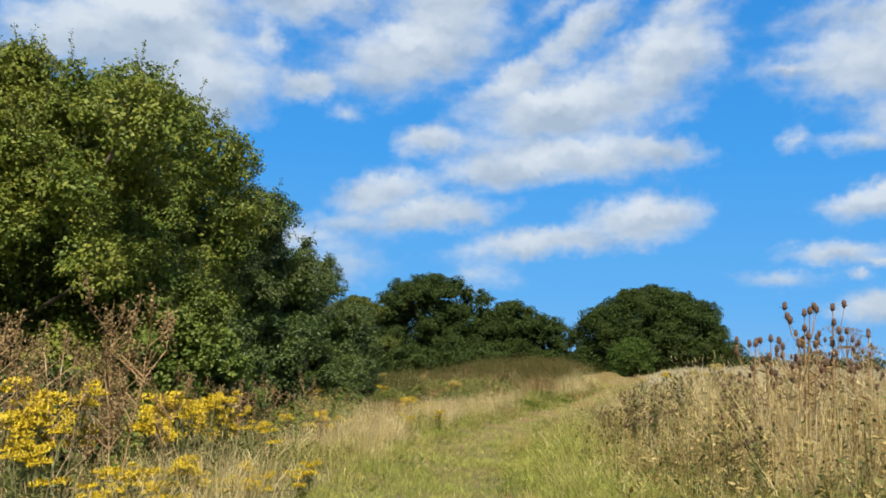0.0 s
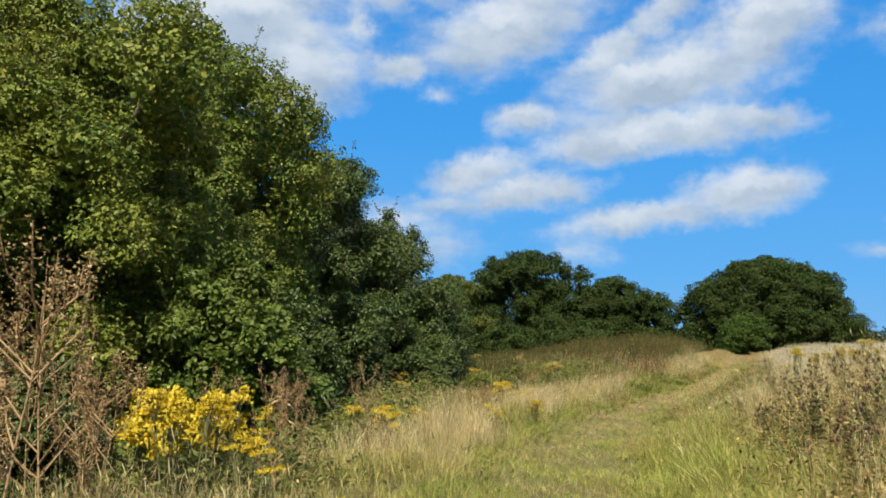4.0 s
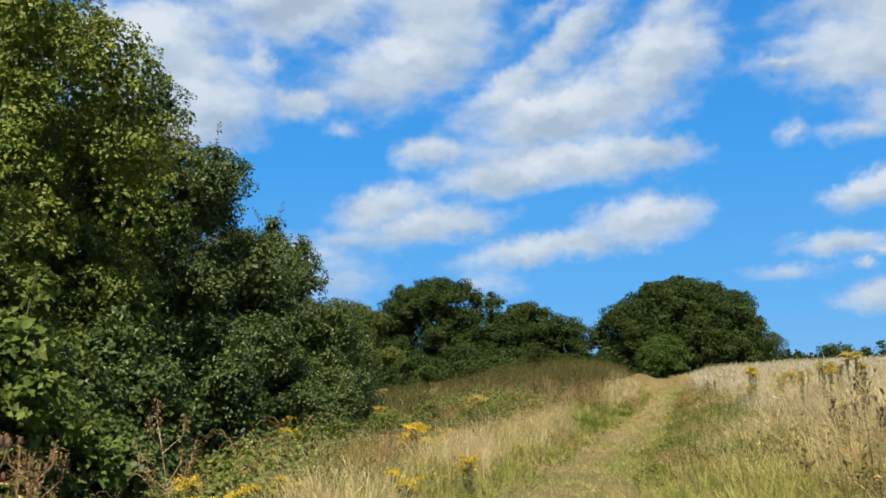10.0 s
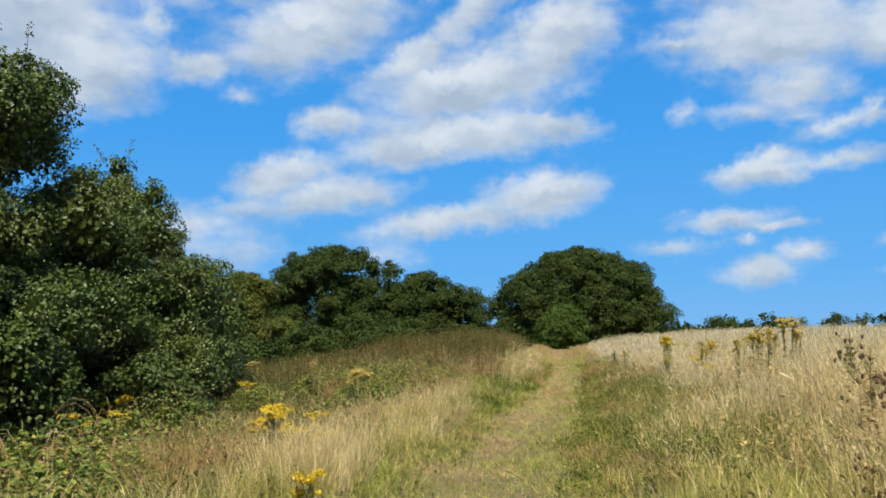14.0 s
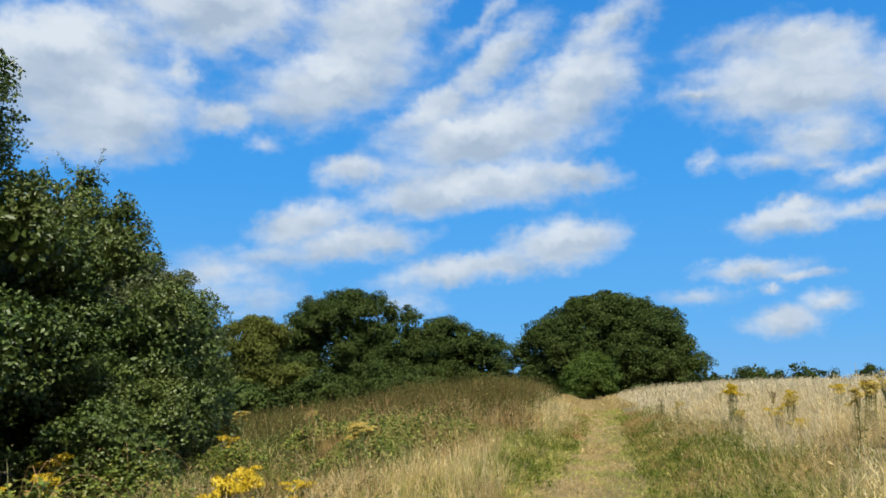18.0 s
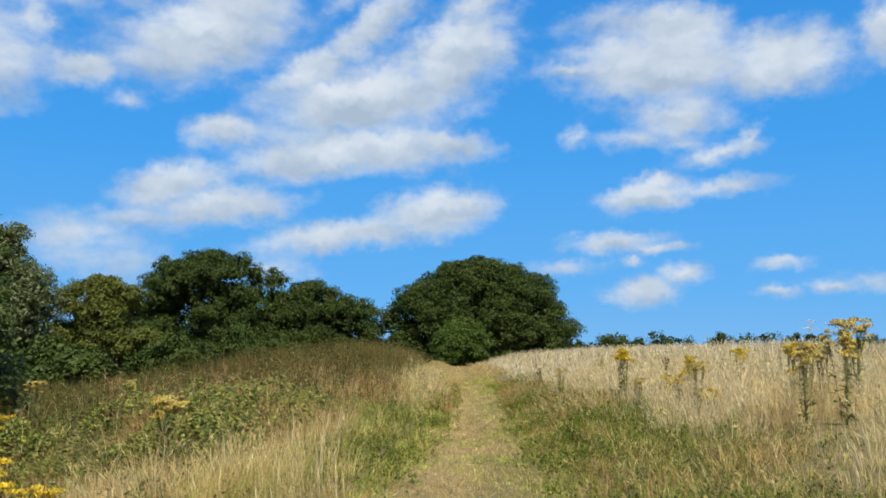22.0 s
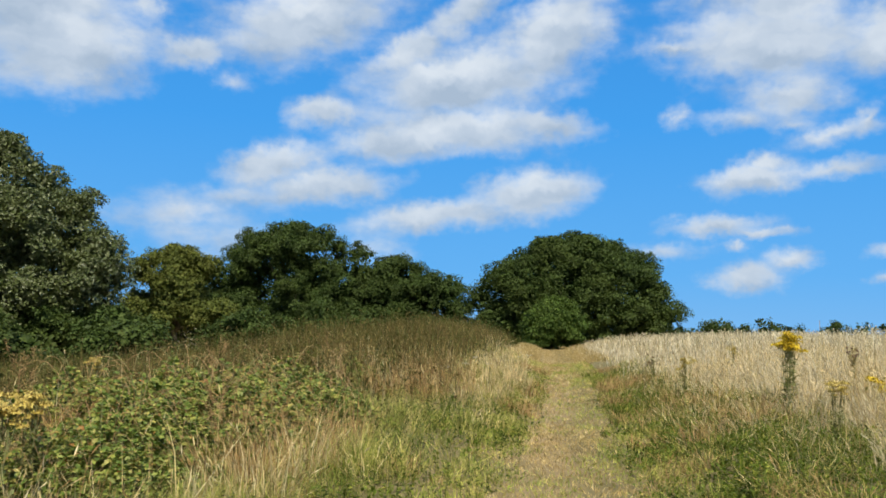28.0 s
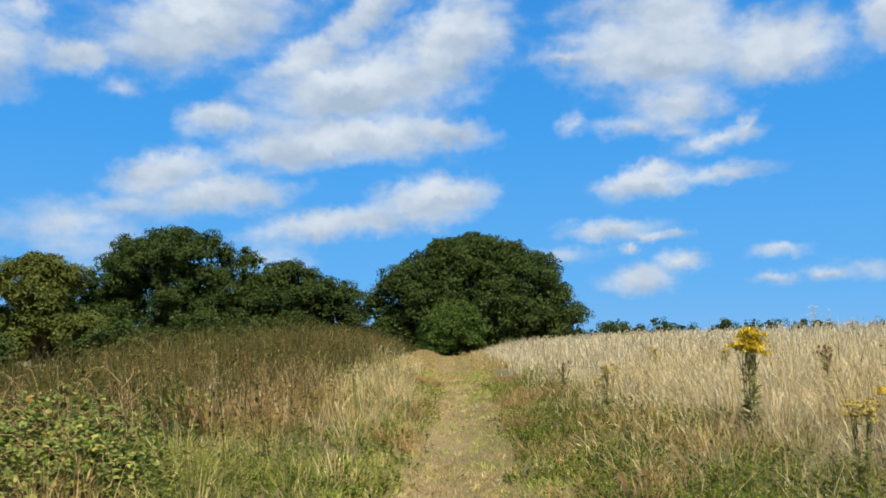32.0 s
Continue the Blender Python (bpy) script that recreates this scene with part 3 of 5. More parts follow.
    bare = (n * out).sum(1) < local.uniform(-0.15, 0.35, len(c))
    # leave out what lies deep inside other lobes
    keep = ~bare
    for k in range(len(lob)):
        keep &= ~((np.linalg.norm(c - lob[k, :3], axis=1) < lob[k, 3] * 0.72) & (pick != k))
    keep &= (c[:, 2] > 0.05) & (local.random(len(c)) < 1 - back * step(-c[:, 0], rx * 0.2, rx * 0.6))
    c, n = c[keep][:want], n[keep][:want]
    spray = leaf * local.uniform(1.8, 3.8, len(c)) * (0.6 + 0.4 * np.clip(rx / 4, 0, 1))
    k = np.repeat(np.arange(len(c)), np.maximum((each * (spray / leaf / 2.7) ** 1.6).astype(int), 6))
    way = local.normal(size=(len(k), 3)) + n[k] * 0.75 + [0, 0, 0.45]
    way /= np.linalg.norm(way, axis=1)[:, None] + 1e-9
    pos = c[k] + way * [1, 1, 0.7] * (spray[k] * local.uniform(0.5, 1.08, len(k)))[:, None]
    along = np.cross(way, local.normal(size=pos.shape)) + way * 0.45 + [0, 0, -0.2]
    normal = way * 0.5 + n[k] * 0.5 + [0, 0, 0.75] + local.normal(size=pos.shape) * 0.33
    g = Geo()
    s = leaf * local.uniform(0.65, 1.3, len(pos))
    g.leaves(pos, along, normal, s, s * local.uniform(0.55, 0.85, len(pos)))
    # oversized filler leaves inside the lobes, added so gaps stay closed and dark
    m = clumps * 5 // 2
    pick = local.choice(len(lob), m, p=share)
    n = local.normal(size=(m, 3))
    n /= np.linalg.norm(n, axis=1)[:, None]
    deep = lob[pick, :3] + n * (lob[pick, 3] * local.uniform(0.35, 0.78, m))[:, None]
    deep, n = deep[deep[:, 2] > 0.05], n[deep[:, 2] > 0.05]
    g.leaves(deep, local.normal(size=deep.shape), n + local.normal(size=deep.shape) * 0.5, leaf * 2.1, leaf * 1.5)
    # leafy shoots standing out of the upper crown
    twig = Geo()
    high = np.flatnonzero(lob[:, 2] > height * 0.35)
    for k in range(shoots):
        q = lob[local.choice(high)]
        d = local.normal(size=3) * [0.7, 0.7, 0.4] + [0, 0, 0.7]
        d /= np.linalg.norm(d)
        start = q[:3] + d * q[3] * 0.85
        if (np.linalg.norm(lob[:, :3] - start, axis=1) < lob[:, 3] * 0.8).any():
            continue
        length = local.uniform(0.35, 0.85)
        d2 = d * 0.6 + [0, 0, 0.5]
        end = start + d2 * length
        twig.tube([start - d * 0.3, start, end], [0.012, 0.008, 0.003], 3)
        m = 26
        t = local.random((m, 1)) ** 0.8
        g.leaves(start + (end - start) * t + local.normal(size=(m, 3)) * 0.035, local.normal(size=(m, 3)) + [0, 0, 0.3], local.normal(size=(m, 3)), leaf * local.uniform(0.6, 1.1, m), leaf * 0.55)
    if twig.n:
        tagged(twig.make("top_growth", BARK, root), kind="stuff")
    g.make("crown", mat, root)
    return root


tree("hedge_tree", "dense broadleaf tree with yellowing upper leaves beside the path", (-13.2, 8.8), 7.6, 3.9, 3.6, 0.066, 32000, LEAF_HEDGE, 95, 0.0, 0.16, ((2.0, 2.2, 6.4, 0.85), (0.8, 1.4, 7.6, 0.8)), seed=3, box=2.8, shoots=200, back=0.5)
tree("hedge_tree", "broad dense tree with yellowish leaves in the hedge", (-12.5, 16.7), 8.9, 4.8, 4.2, 0.082, 17000, LEAF_HEDGE, 90, 0.0, 0.2, ((4.4, -2.4, 6.3, 0.95), (3.4, -1.0, 7.2, 0.9)), seed=15, box=2.8, shoots=200, back=0.5)
tree("hedge_tree", "tall dense tree with yellowish wispy top shoots in the hedge", (-14.0, 22.6), 10.6, 5.1, 4.5, 0.085, 19000, LEAF_HEDGE, 95, 0.0, 0.22, ((3.1, -1.1, 8.5, 0.9), (4.3, -1.1, 7.5, 0.95), (0.5, 1.0, 9.7, 0.8), (1.7, 2.4, 9.1, 0.8), (4.6, -0.4, 6.2, 1.0), (2.6, -0.9, 7.1, 1.0), (1.5, -0.6, 7.6, 1.1)), seed=4, box=2.6, shoots=220, back=0.5)
tree("hedge_tree", "dark green tree sloping down along the hedge", (-13.8, 28.3), 9.6, 4.9, 4.2, 0.085, 18000, LEAF_DARK, 95, 0.0, 0.2, ((1.6, -0.3, 9.1, 0.8), (3.2, -0.2, 7.1, 0.9), (2.5, 1.3, 7.4, 0.9), (4.0, 1.2, 4.8, 1.0), (1.5, 2.8, 6.9, 1.0), (2.4, 3.4, 5.4, 1.0), (0.3, 3.4, 6.6, 1.0), (2.6, 4.6, 4.6, 1.0)), seed=5, box=2.6, shoots=150, back=0.3)
tree("hedge_tree", "dark green tree with two pointed tops at the hedge end", (-12.4, 34.6), 5.6, 4.2, 3.8, 0.085, 16000, LEAF_DARK, 95, 0.0, 0.18, ((0.95, 0.0, 6.85, 0.36), (0.9, 0.0, 6.35, 0.55), (0.9, 0.0, 5.6, 0.9), (2.2, -0.6, 6.15, 0.34), (2.15, -0.6, 5.7, 0.5), (2.1, -0.6, 5.0, 0.8), (3.1, 0.4, 1.4, 1.0), (3.1, -0.6, 3.6, 0.9), (3.4, -0.6, 1.5, 1.0), (3.3, 0.8, 2.5, 1.0), (3.2, 1.6, 1.1, 1.0), (2.6, 2.6, 1.3, 1.1), (3.1, 1.2, 3.6, 0.9), (3.3, -1.9, 1.2, 1.0)), seed=6, shoots=60, back=0.2)
for k, (x, y, h, r) in enumerate(((-7.6, 11.2, 1.9, 1.3), (-8.5, 18.6, 2.7, 1.5), (-9.2, 21.6, 3.3, 1.6), (-9.2, 25.2, 3.3, 1.6), (-8.9, 31.0, 1.8, 1.4), (-8.7, 8.2, 1.9, 1.4))):
    tree("undergrowth", "low dark shrub filling the foot of the hedge", (x, y), h, r, r, 0.085, 2200, LEAF_DARK, 26, 0.0, 0.03, seed=90 + k)
tree("sapling", "young light-green oak in front of the dark hedge", (-7.6, 15.9), 3.7, 1.6, 1.7, 0.09, 3200, LEAF_PALE, 26, 0.02, 0.06, seed=7, shoots=30)
tree("broad_tree", "tall rounded tree with greyish leaves beyond the bank", (-33.2, 80.7), 15.6, 10.0, 8.0, 0.19, 14000, LEAF_SILVER, 120, 0.0, 0.4, seed=8, per=5, depth=0.72)
tree("small_tree", "small rounded tree with sky showing through its crown", (-24.1, 92.5), 9.0, 5.6, 4.4, 0.19, 5200, LEAF_OLIVE, 48, 0.10, 0.24, ((0.3, -0.5, 4.6, 1.7), (1.8, -1.2, 3.2, 1.4), (-2.2, 0.0, 3.4, 1.4), (0.4, -0.8, 6.4, 1.4), (-0.6, -1.6, 2.4, 1.2)), seed=9, per=5, inner=False)
tree("broad_tree", "large dark rounded tree behind the grassy bank", (-18.7, 114), 14.5, 9.9, 7.0, 0.19, 14000, LEAF_OAK, 150, 0.0, 0.35, seed=10, per=5, box=3.6, shoots=30, depth=0.7)
tree("broad_tree", "lower dark tree sloping down beside a larger one", (-7.2, 112), 10.2, 8.2, 6.0, 0.20, 9000, LEAF_OAK, 120, 0.0, 0.3, seed=16, per=5, box=2.6, shoots=20, depth=0.7)
tree("oak_tree", "wide dome-shaped oak beyond the end of the path", (10.5, 104.5), 10.9, 10.8, 8.0, 0.19, 15000, LEAF_OAK, 240, 0.0, 0.45, seed=12, per=5, shoots=30, box=1.8, depth=0.76)
tree("bush", "round green bush where the path ends", (6.5, 89), 4.1, 3.2, 2.6, 0.14, 3600, LEAF_BUSH, 26, 0.0, 0.1, seed=13, per=5)
for k, (x, y, h, r) in enumerate(((-16.3, 64, 2.6, 2.6), (-20.6, 72, 3.2, 3.4), (-16.3, 86, 3.4, 3.6), (-10, 98, 3.2, 3.6), (-0.9, 106, 3.0, 3.4), (3.4, 102, 3.2, 3.2), (-14.2, 105, 5.2, 4.4), (-9.6, 105.5, 4.4, 4.0), (-27, 103, 7.6, 5.5), (-20, 99, 3.0, 3.4), (-13.5, 103, 3.0, 3.6), (-22.5, 62, 2.8, 3.4), (-28.5, 67, 3.2, 3.6), (-27, 78, 3.6, 4.0), (-34, 72, 3.4, 4.0), (-17, 101, 3.2, 3.6))):
    tree("shrub", "low dark shrub under the trees behind the bank", (x, y), h, r, r, 0.22, 1400, LEAF_OAK, 24, 0.0, 0.08, seed=20 + k, per=5)
belt = np.random.default_rng(77)
for k in range(44):
    tree("distant_tree", "distant dark tree in the belt on the horizon", (27 + 5.2 * k + belt.uniform(-2, 2), 268 - 0.15 * k + belt.uniform(-8, 8)), belt.uniform(12.8, 14.9), belt.uniform(6.5, 9.0), 5.0, 0.5, 520, LEAF_OAK, 22, 0.0, 0.3, seed=40 + k)

# a slender mast far away
g = Geo()
g.tube([(0, 0, 0), (0, 0, 7), (0, 0, 14)], [0.22, 0.18, 0.1], 6)
g.make("mast", solid("grey steel", (0.3, 0.31, 0.32), (0.36, 0.37, 0.38), 1.0, 0.5)).location = (134, 337, -8.5)
tagged(bpy.data.objects["mast"], "slender grey mast far off on the horizon", "mast")


# ---- grass ----
def scatter(n, x0, x1, y0, y1, keep):
    """n places in the box, thinned by keep(u, y, x, away): a chance by offset from the path and by distance from the walked line."""
    x, y = rng.uniform(x0, x1, n), rng.uniform(y0, y1, n)
    u = x - track_x(y)
    away = np.hypot(u, np.maximum(y - 28, 0))
    k = rng.random(n) < keep(u, y, x, away)
    return x[k], y[k], u[k], away[k]


def lump(x, y, s, o=0.0):
    """Slow uneven value between 0 and 1 over the meadow."""
    return 0.5 + 0.5 * np.sin(x * s + 1.3 * np.sin(y * s * 0.7 + o) + o) * np.sin(y * s * 0.83 + 1.1 * np.sin(x * s * 0.9 - o) + 2 * o)


LATTICE = np.random.default_rng(5).random((97, 97))


def patchy(x, y, size, o=0):
    """Uneven patches about that many metres across, 0 to 1."""
    p, q = x / size + 11.3 * o, y / size + 5.7 * o
    i, j = np.floor(p).astype(int), np.floor(q).astype(int)
    a, b = p - i, q - j
    a, b = a * a * (3 - 2 * a), b * b * (3 - 2 * b)
    g = lambda di, dj: LATTICE[(i + di) % 97, (j + dj) % 97]
    return (g(0, 0) * (1 - a) + g(1, 0) * a) * (1 - b) + (g(0, 1) * (1 - a) + g(1, 1) * a) * b


def tufts(n, x0, x1, y0, y1, keep, per, r, gaps=0.8):
    """Blades in bunches that spread from their foot, the bunches in clumps with gaps between: places, offsets, distances, outward leans and a height factor for each blade."""
    cx, cy, cu, ca = scatter(n, x0, x1, y0, y1, keep)
    stand = 0.6 * patchy(cx, cy, 0.34, n % 7) + 0.4 * patchy(cx, cy, 0.9, n % 5)
    k = rng.random(len(cx)) < 1 - gaps * (1 - step(stand, 0.36, 0.58))
    cx, cy, cu, ca, stand = cx[k], cy[k], cu[k], ca[k], stand[k]
    m = len(cx)
    size = np.exp(rng.normal(0, 0.4, m)) * (0.55 + 0.85 * stand)
    k = np.repeat(np.arange(m), np.maximum(rng.poisson(per * size), 3))
    a, q = rng.uniform(0, 2 * np.pi, len(k)), np.sqrt(rng.random(len(k)))
    b, fall = rng.uniform(0, 2 * np.pi, m)[k], (rng.random(m) ** 2)[k]
    x, y = cx[k] + np.cos(a) * q * r * size[k], cy[k] + np.sin(a) * q * r * size[k]
    out = np.stack([np.cos(a) * q * 0.55 + np.cos(b) * fall * 0.9, np.sin(a) * q * 0.55 + np.sin(b) * fall * 0.9], 1)
    return x, y, x - track_x(y), ca[k], out, np.minimum(0.62 + 0.38 * size * rng.uniform(0.7, 1.3, m), 1.25)[k]


def grass(name, label, mat, x, y, height, width, lean=0.25, heads=False, leaves=0, leaf=0.09, wind=(-0.03, 0.01), short=False, out=None):
    base = np.stack([x, y, ground_z(x, y) - 0.01], 1)
    n = len(x)
    a = rng.uniform(0, 2 * np.pi, n)
    if out is None:
        way = 7.0 * lump(x, y, 2.3, 1.7) + 5.0 * lump(x, y, 5.1, 0.4)
        strong = rng.random(n) ** 1.6 * lean * 1.7
        tilt = (np.stack([np.cos(a), np.sin(a), 0 * a], 1) * 0.7 + np.stack([np.cos(way), np.sin(way), 0 * a], 1) * 0.55) * strong[:, None] + [*wind, 0]
    else:
        tilt = np.concatenate([out * lean * rng.uniform(0.5, 1.5, (n, 1)) + np.stack([np.cos(a), np.sin(a)], 1) * (0.45 * lean * rng.random((n, 1))) + [*wind], np.zeros((n, 1))], 1)
    g = Geo()
    if short:
        g.spikes(base, height, tilt, width)
    else:
        g.blades(base, height, tilt, width, 0.35)
    shrink = height / np.sqrt(1 + 0.7 * (tilt ** 2).sum(1)) if not short else height
    top = base + np.array([0, 0, 1.0]) * (shrink * (1 - 0.25 * 0.35))[:, None] + tilt * shrink[:, None]
    if heads:
        k = rng.random(n) < 0.4
        length = rng.uniform(0.05, 0.14, k.sum())
        g.leaves(top[k] - tilt[k] * 0.05 - [0, 0, 0.05], tilt[k] * 1.5 + [0, 0, 0.8] + rng.normal(size=(k.sum(), 3)) * 0.2, unit(k.sum()), length, width[k] * rng.uniform(1.0, 1.9, k.sum()), 0.4)
    for _ in range(leaves):
        t = rng.uniform(0.08, 0.98, n)
        at = base + np.array([0, 0, 1.0]) * (shrink * t * 0.93)[:, None] + tilt * (shrink * t * t)[:, None]
        d = unit(n) * [1, 1, 0.5] + [0, 0, 0.3]
        length = leaf * rng.uniform(0.35, 1.3, n) * (1.15 - 0.6 * t)
        g.leaves(at, d, unit(n) * 0.6 + [0, 0, 1], length, length * rng.uniform(0.3, 0.55, n))
    ob = g.make(name, mat)
    return tagged(ob, label, "grass", kind="stuff")


def build_grass():
    wide = lambda a, lo, hi: 1.2 * (lo + (hi - lo) * rng.random(len(a)) ** 1.5) * (1 + a / 15)
    # trodden turf on the path
    x, y, u, away = scatter(420000, -3.6, 7.0, 5.5, 62, lambda u, y, x, a: np.where(np.abs(u) < 1.25, 1.0, 0) * np.where(y > 38, 0.4, 1.0))
    u = u + 0.45 * (patchy(x, y, 0.45, 11) - 0.5) + 0.25 * (patchy(x, y, 1.6, 12) - 0.5)
    strawy = rng.random(len(x)) < step(y, 7, 27) * np.maximum(1 - step(np.abs(u + 0.40 + 0.1 * np.sin(y)), 0.22, 0.55), (0.25 + 0.75 * step(patchy(x * 2.2, y, 2.6, 5), 0.35, 0.7)) * (1 - step(np.abs(u - 0.12 + 0.08 * np.sin(0.8 * y)), 0.25, 0.60))) * (0.95 - 0.75 * step(patchy(x, y * 0.6, 0.55, 8), 0.48, 0.72)) + (0.35 + 0.15 * step(y, 18, 26)) * step(patchy(x, y, 0.8, 3), 0.35, 0.75)
    h = (0.03 + 0.05 * rng.random(len(x)) + 0.10 * step(np.abs(u), 0.35, 1.1) * lump(x, y, 1.9) * rng.random(len(x))) * np.where(strawy, 0.8, 1.15)
    h = h * (1 + 1.1 * (1 - step(y, 20, 30)) * step(lump(x, y, 2.4, 23), 0.3, 0.8))
    k = strawy
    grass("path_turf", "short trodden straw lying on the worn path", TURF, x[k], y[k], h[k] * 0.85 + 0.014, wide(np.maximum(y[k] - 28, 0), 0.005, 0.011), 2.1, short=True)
    k = ~strawy
    grass("path_turf", "short green and dry turf beside the worn line of the path", TURF_GREEN, x[k], y[k], h[k] * 0.85, wide(np.maximum(y[k] - 28, 0), 0.006, 0.012), 1.6, short=True)
    x, y, u, away = scatter(60000, 1, 12, 60, 100, lambda u, y, x, a: np.where(np.abs(u) < 2.2, 1.0, 0))
    grass("path_turf", "short dry grass on the far end of the path", TURF, x, y, (0.06 + 0.25 * step(np.abs(u), 0.6, 1.6)) * rng.uniform(0.4, 1.2, len(x)), 0.02 + 0.02 * rng.random(len(x)), 0.9, short=True)
    # green and half-dry grass of the verges, in loose tufts
    x, y, u, away, out, tall = tufts(27000, -7, 9, 5.0, 62, lambda u, y, x, a: step(np.abs(u), 0.45, 1.1) * (1 - step(u, 2.6, 4.2)) * (1 - 0.93 * step(-u, 1.9 + 0.8 * step(y, 20, 25), 3.0 + 0.8 * step(y, 20, 25))) * np.where(y > 38, 0.4, 1.0) * (0.3 + 0.7 * lump(x, y, 0.9, 1)) * (1 - (0.55 + 0.25 * step(y, 24, 28)) * step(y, 18, 24) * step(u, 0.5, 1.0)), 26, 0.10)
    h = (0.10 + (0.12 + 0.30 * lump(x, y, 0.8, 2)) * step(np.abs(u), 0.5, 1.8)) * rng.uniform(0.5, 1.3, len(x)) * tall * (1 - 0.35 * step(y, 14, 22) * step(u, 0, 1)) * (1 - 0.3 * (1 - step(y, 11, 14)) * step(u, 0, 1))
    grass("verge_grass", "green and half-dry grass along the path", GREEN, x, y, h * (1 - 0.25 * step(y, 22, 28) * step(-u, 0, 1)), wide(away, 0.0026, 0.0062), 1.2, out=out)
    # fresh grass before the weedy stand
    x, y, u, away, out, tall = tufts(6000, -1.5, 5, 5, 20, lambda u, y, x, a: step(u, 0.7, 1.2) * (1 - step(u, 2.4, 3.4)) * (1 - step(y, 15, 20)), 26, 0.10)
    grass("verge_grass", "fresh green grass lodged beside the path", TURF_GREEN, x, y, (0.14 + 0.2 * step(u, 0.8, 1.8)) * tall * rng.uniform(0.5, 1.3, len(x)), wide(away, 0.003, 0.006), 1.4, out=out)
    # low tufts that survive on the path
    x, y, u, away, out, tall = tufts(7000, -3, 6, 6, 55, lambda u, y, x, a: (1 - 0.45 * step(y, 22, 29)) * (1 - step(np.abs(u), 0.8, 1.1)) * (0.15 + 0.85 * step(lump(x, y, 1.6, 7), 0.5, 0.8)) * np.where((u > -0.6) & (u < 0.05) & (y > 20), 0.3, 1.0), 16, 0.09)
    grass("path_tufts", "low green tufts growing in the trodden path", TURF_GREEN, x, y, 0.075 * tall * rng.uniform(0.4, 1.4, len(x)), wide(away, 0.004, 0.008), 1.8, out=out)
    # russet tufts at the edges of the trodden line
    x, y, u, away, out, tall = tufts(9000, -4, 9, 6, 60, lambda u, y, x, a: step(np.abs(u), 0.5, 0.8) * (1 - step(np.abs(u), 1.1, 1.9)) * step(lump(x, y, 0.9, 12), 0.5, 0.8) * 0.8, 24, 0.09)
    grass("russet_grass", "russet tufts of dry grass at the edge of the path", RUSSET, x, y, 0.26 * tall * rng.uniform(0.5, 1.2, len(x)), wide(away, 0.003, 0.006), 1.1, out=out)
    x, y, u, away, out, tall = tufts(1000, -8, 0, 5, 42, lambda u, y, x, a: step(-u, 2.0, 3.0) * (1 - step(-u, 5, 6.5)) * step(lump(x, y, 0.9, 4), 0.62, 0.85), 30, 0.12)
    grass("russet_grass", "pinkish-brown seeding grass below the path", RUSSET, x, y, 0.62 * tall * rng.uniform(0.5, 1.15, len(x)), wide(away, 0.003, 0.006), 0.8, True, out=out)
    x, y, u, away, out, tall = tufts(1500, -8, 0, 27, 42, lambda u, y, x, a: step(-u, 1.6, 2.6) * (1 - step(-u, 5.5, 7)) * step(patchy(x, y, 1.0, 13), 0.4, 0.7), 26, 0.12)
    grass("russet_grass", "reddish-brown seeding grass on the near side of the bank", RUSSET, x, y, 0.70 * tall * rng.uniform(0.5, 1.15, len(x)), wide(away, 0.002, 0.0045), 0.7, True, out=out)
    x, y, u, away, out, tall = tufts(60, -5.2, -4.1, 20.2, 22.4, lambda u, y, x, a: 1.0 + 0 * u, 34, 0.14, gaps=0.0)
    grass("russet_grass", "stand of red-brown seeding grass beside the brambles", RUSSET, x, y, 0.72 * tall * rng.uniform(0.5, 1.1, len(x)), wide(away, 0.002, 0.004), 0.55, True, out=out)
    # low broad-leaved weeds in the verges
    x, y, u, away = scatter(105000, -6, 9, 6.0, 54, lambda u, y, x, a: step(np.abs(u), 0.45, 0.8) * (1 - step(np.abs(u) - 0.9 * step(y, 18, 22) * (1 - 0.6 * step(y, 26, 31)) * (1 - step(y, 38, 46)) * (u > 0), 2.2, 3.4)) * step(lump(x, y, 0.75, 9), 0.12, 0.55) * np.where(u > 0, 1.0, 0.45) * (0.4 + 0.6 * step(y, 12, 20)))
    h = rng.uniform(0.06, 0.20, len(x)) * (1 + 1.0 * step(np.abs(u), 0.9, 1.9) * step(y, 14, 20))
    grass("verge_weeds", "low broad-leaved green weeds in the verge", LUSH, x, y, h, wide(away, 0.002, 0.004), 0.7, False, 6, 0.052)
    x, y, u, away = scatter(54000, -1, 7, 19, 44, lambda u, y, x, a: step(u + 0.9 * (patchy(x, y, 0.6, 21) - 0.5), 0.4, 1.0) * (1 - step(u + 0.35 * step(y, 26, 31), 2.4, 3.6)) * np.maximum(0.06 + 0.94 * step(patchy(x, y, 0.9, 4), 0.42, 0.62), 0.7 * step(y, 29.5, 31) * (1 - step(y, 34, 36)) * step(u, 1.1, 1.4) * (1 - step(u, 2.2, 2.8))) * (1 - 0.5 * step(y, 36, 44)))
    grass("verge_weeds", "dense low green weeds on the field side of the path", LUSH, x, y, rng.uniform(0.06, 0.28, len(x)) * (0.6 + 0.6 * patchy(x, y, 0.5, 6)), wide(away, 0.002, 0.004), 0.8, False, 6, 0.055)
    x, y, u, away, out, tall = tufts(3400, -1, 7, 19, 46, lambda u, y, x, a: step(u, 0.5, 0.9) * (1 - step(u, 2.6, 3.8)) * (1 - step(patchy(x, y, 0.9, 4), 0.36, 0.56)), 22, 0.11)
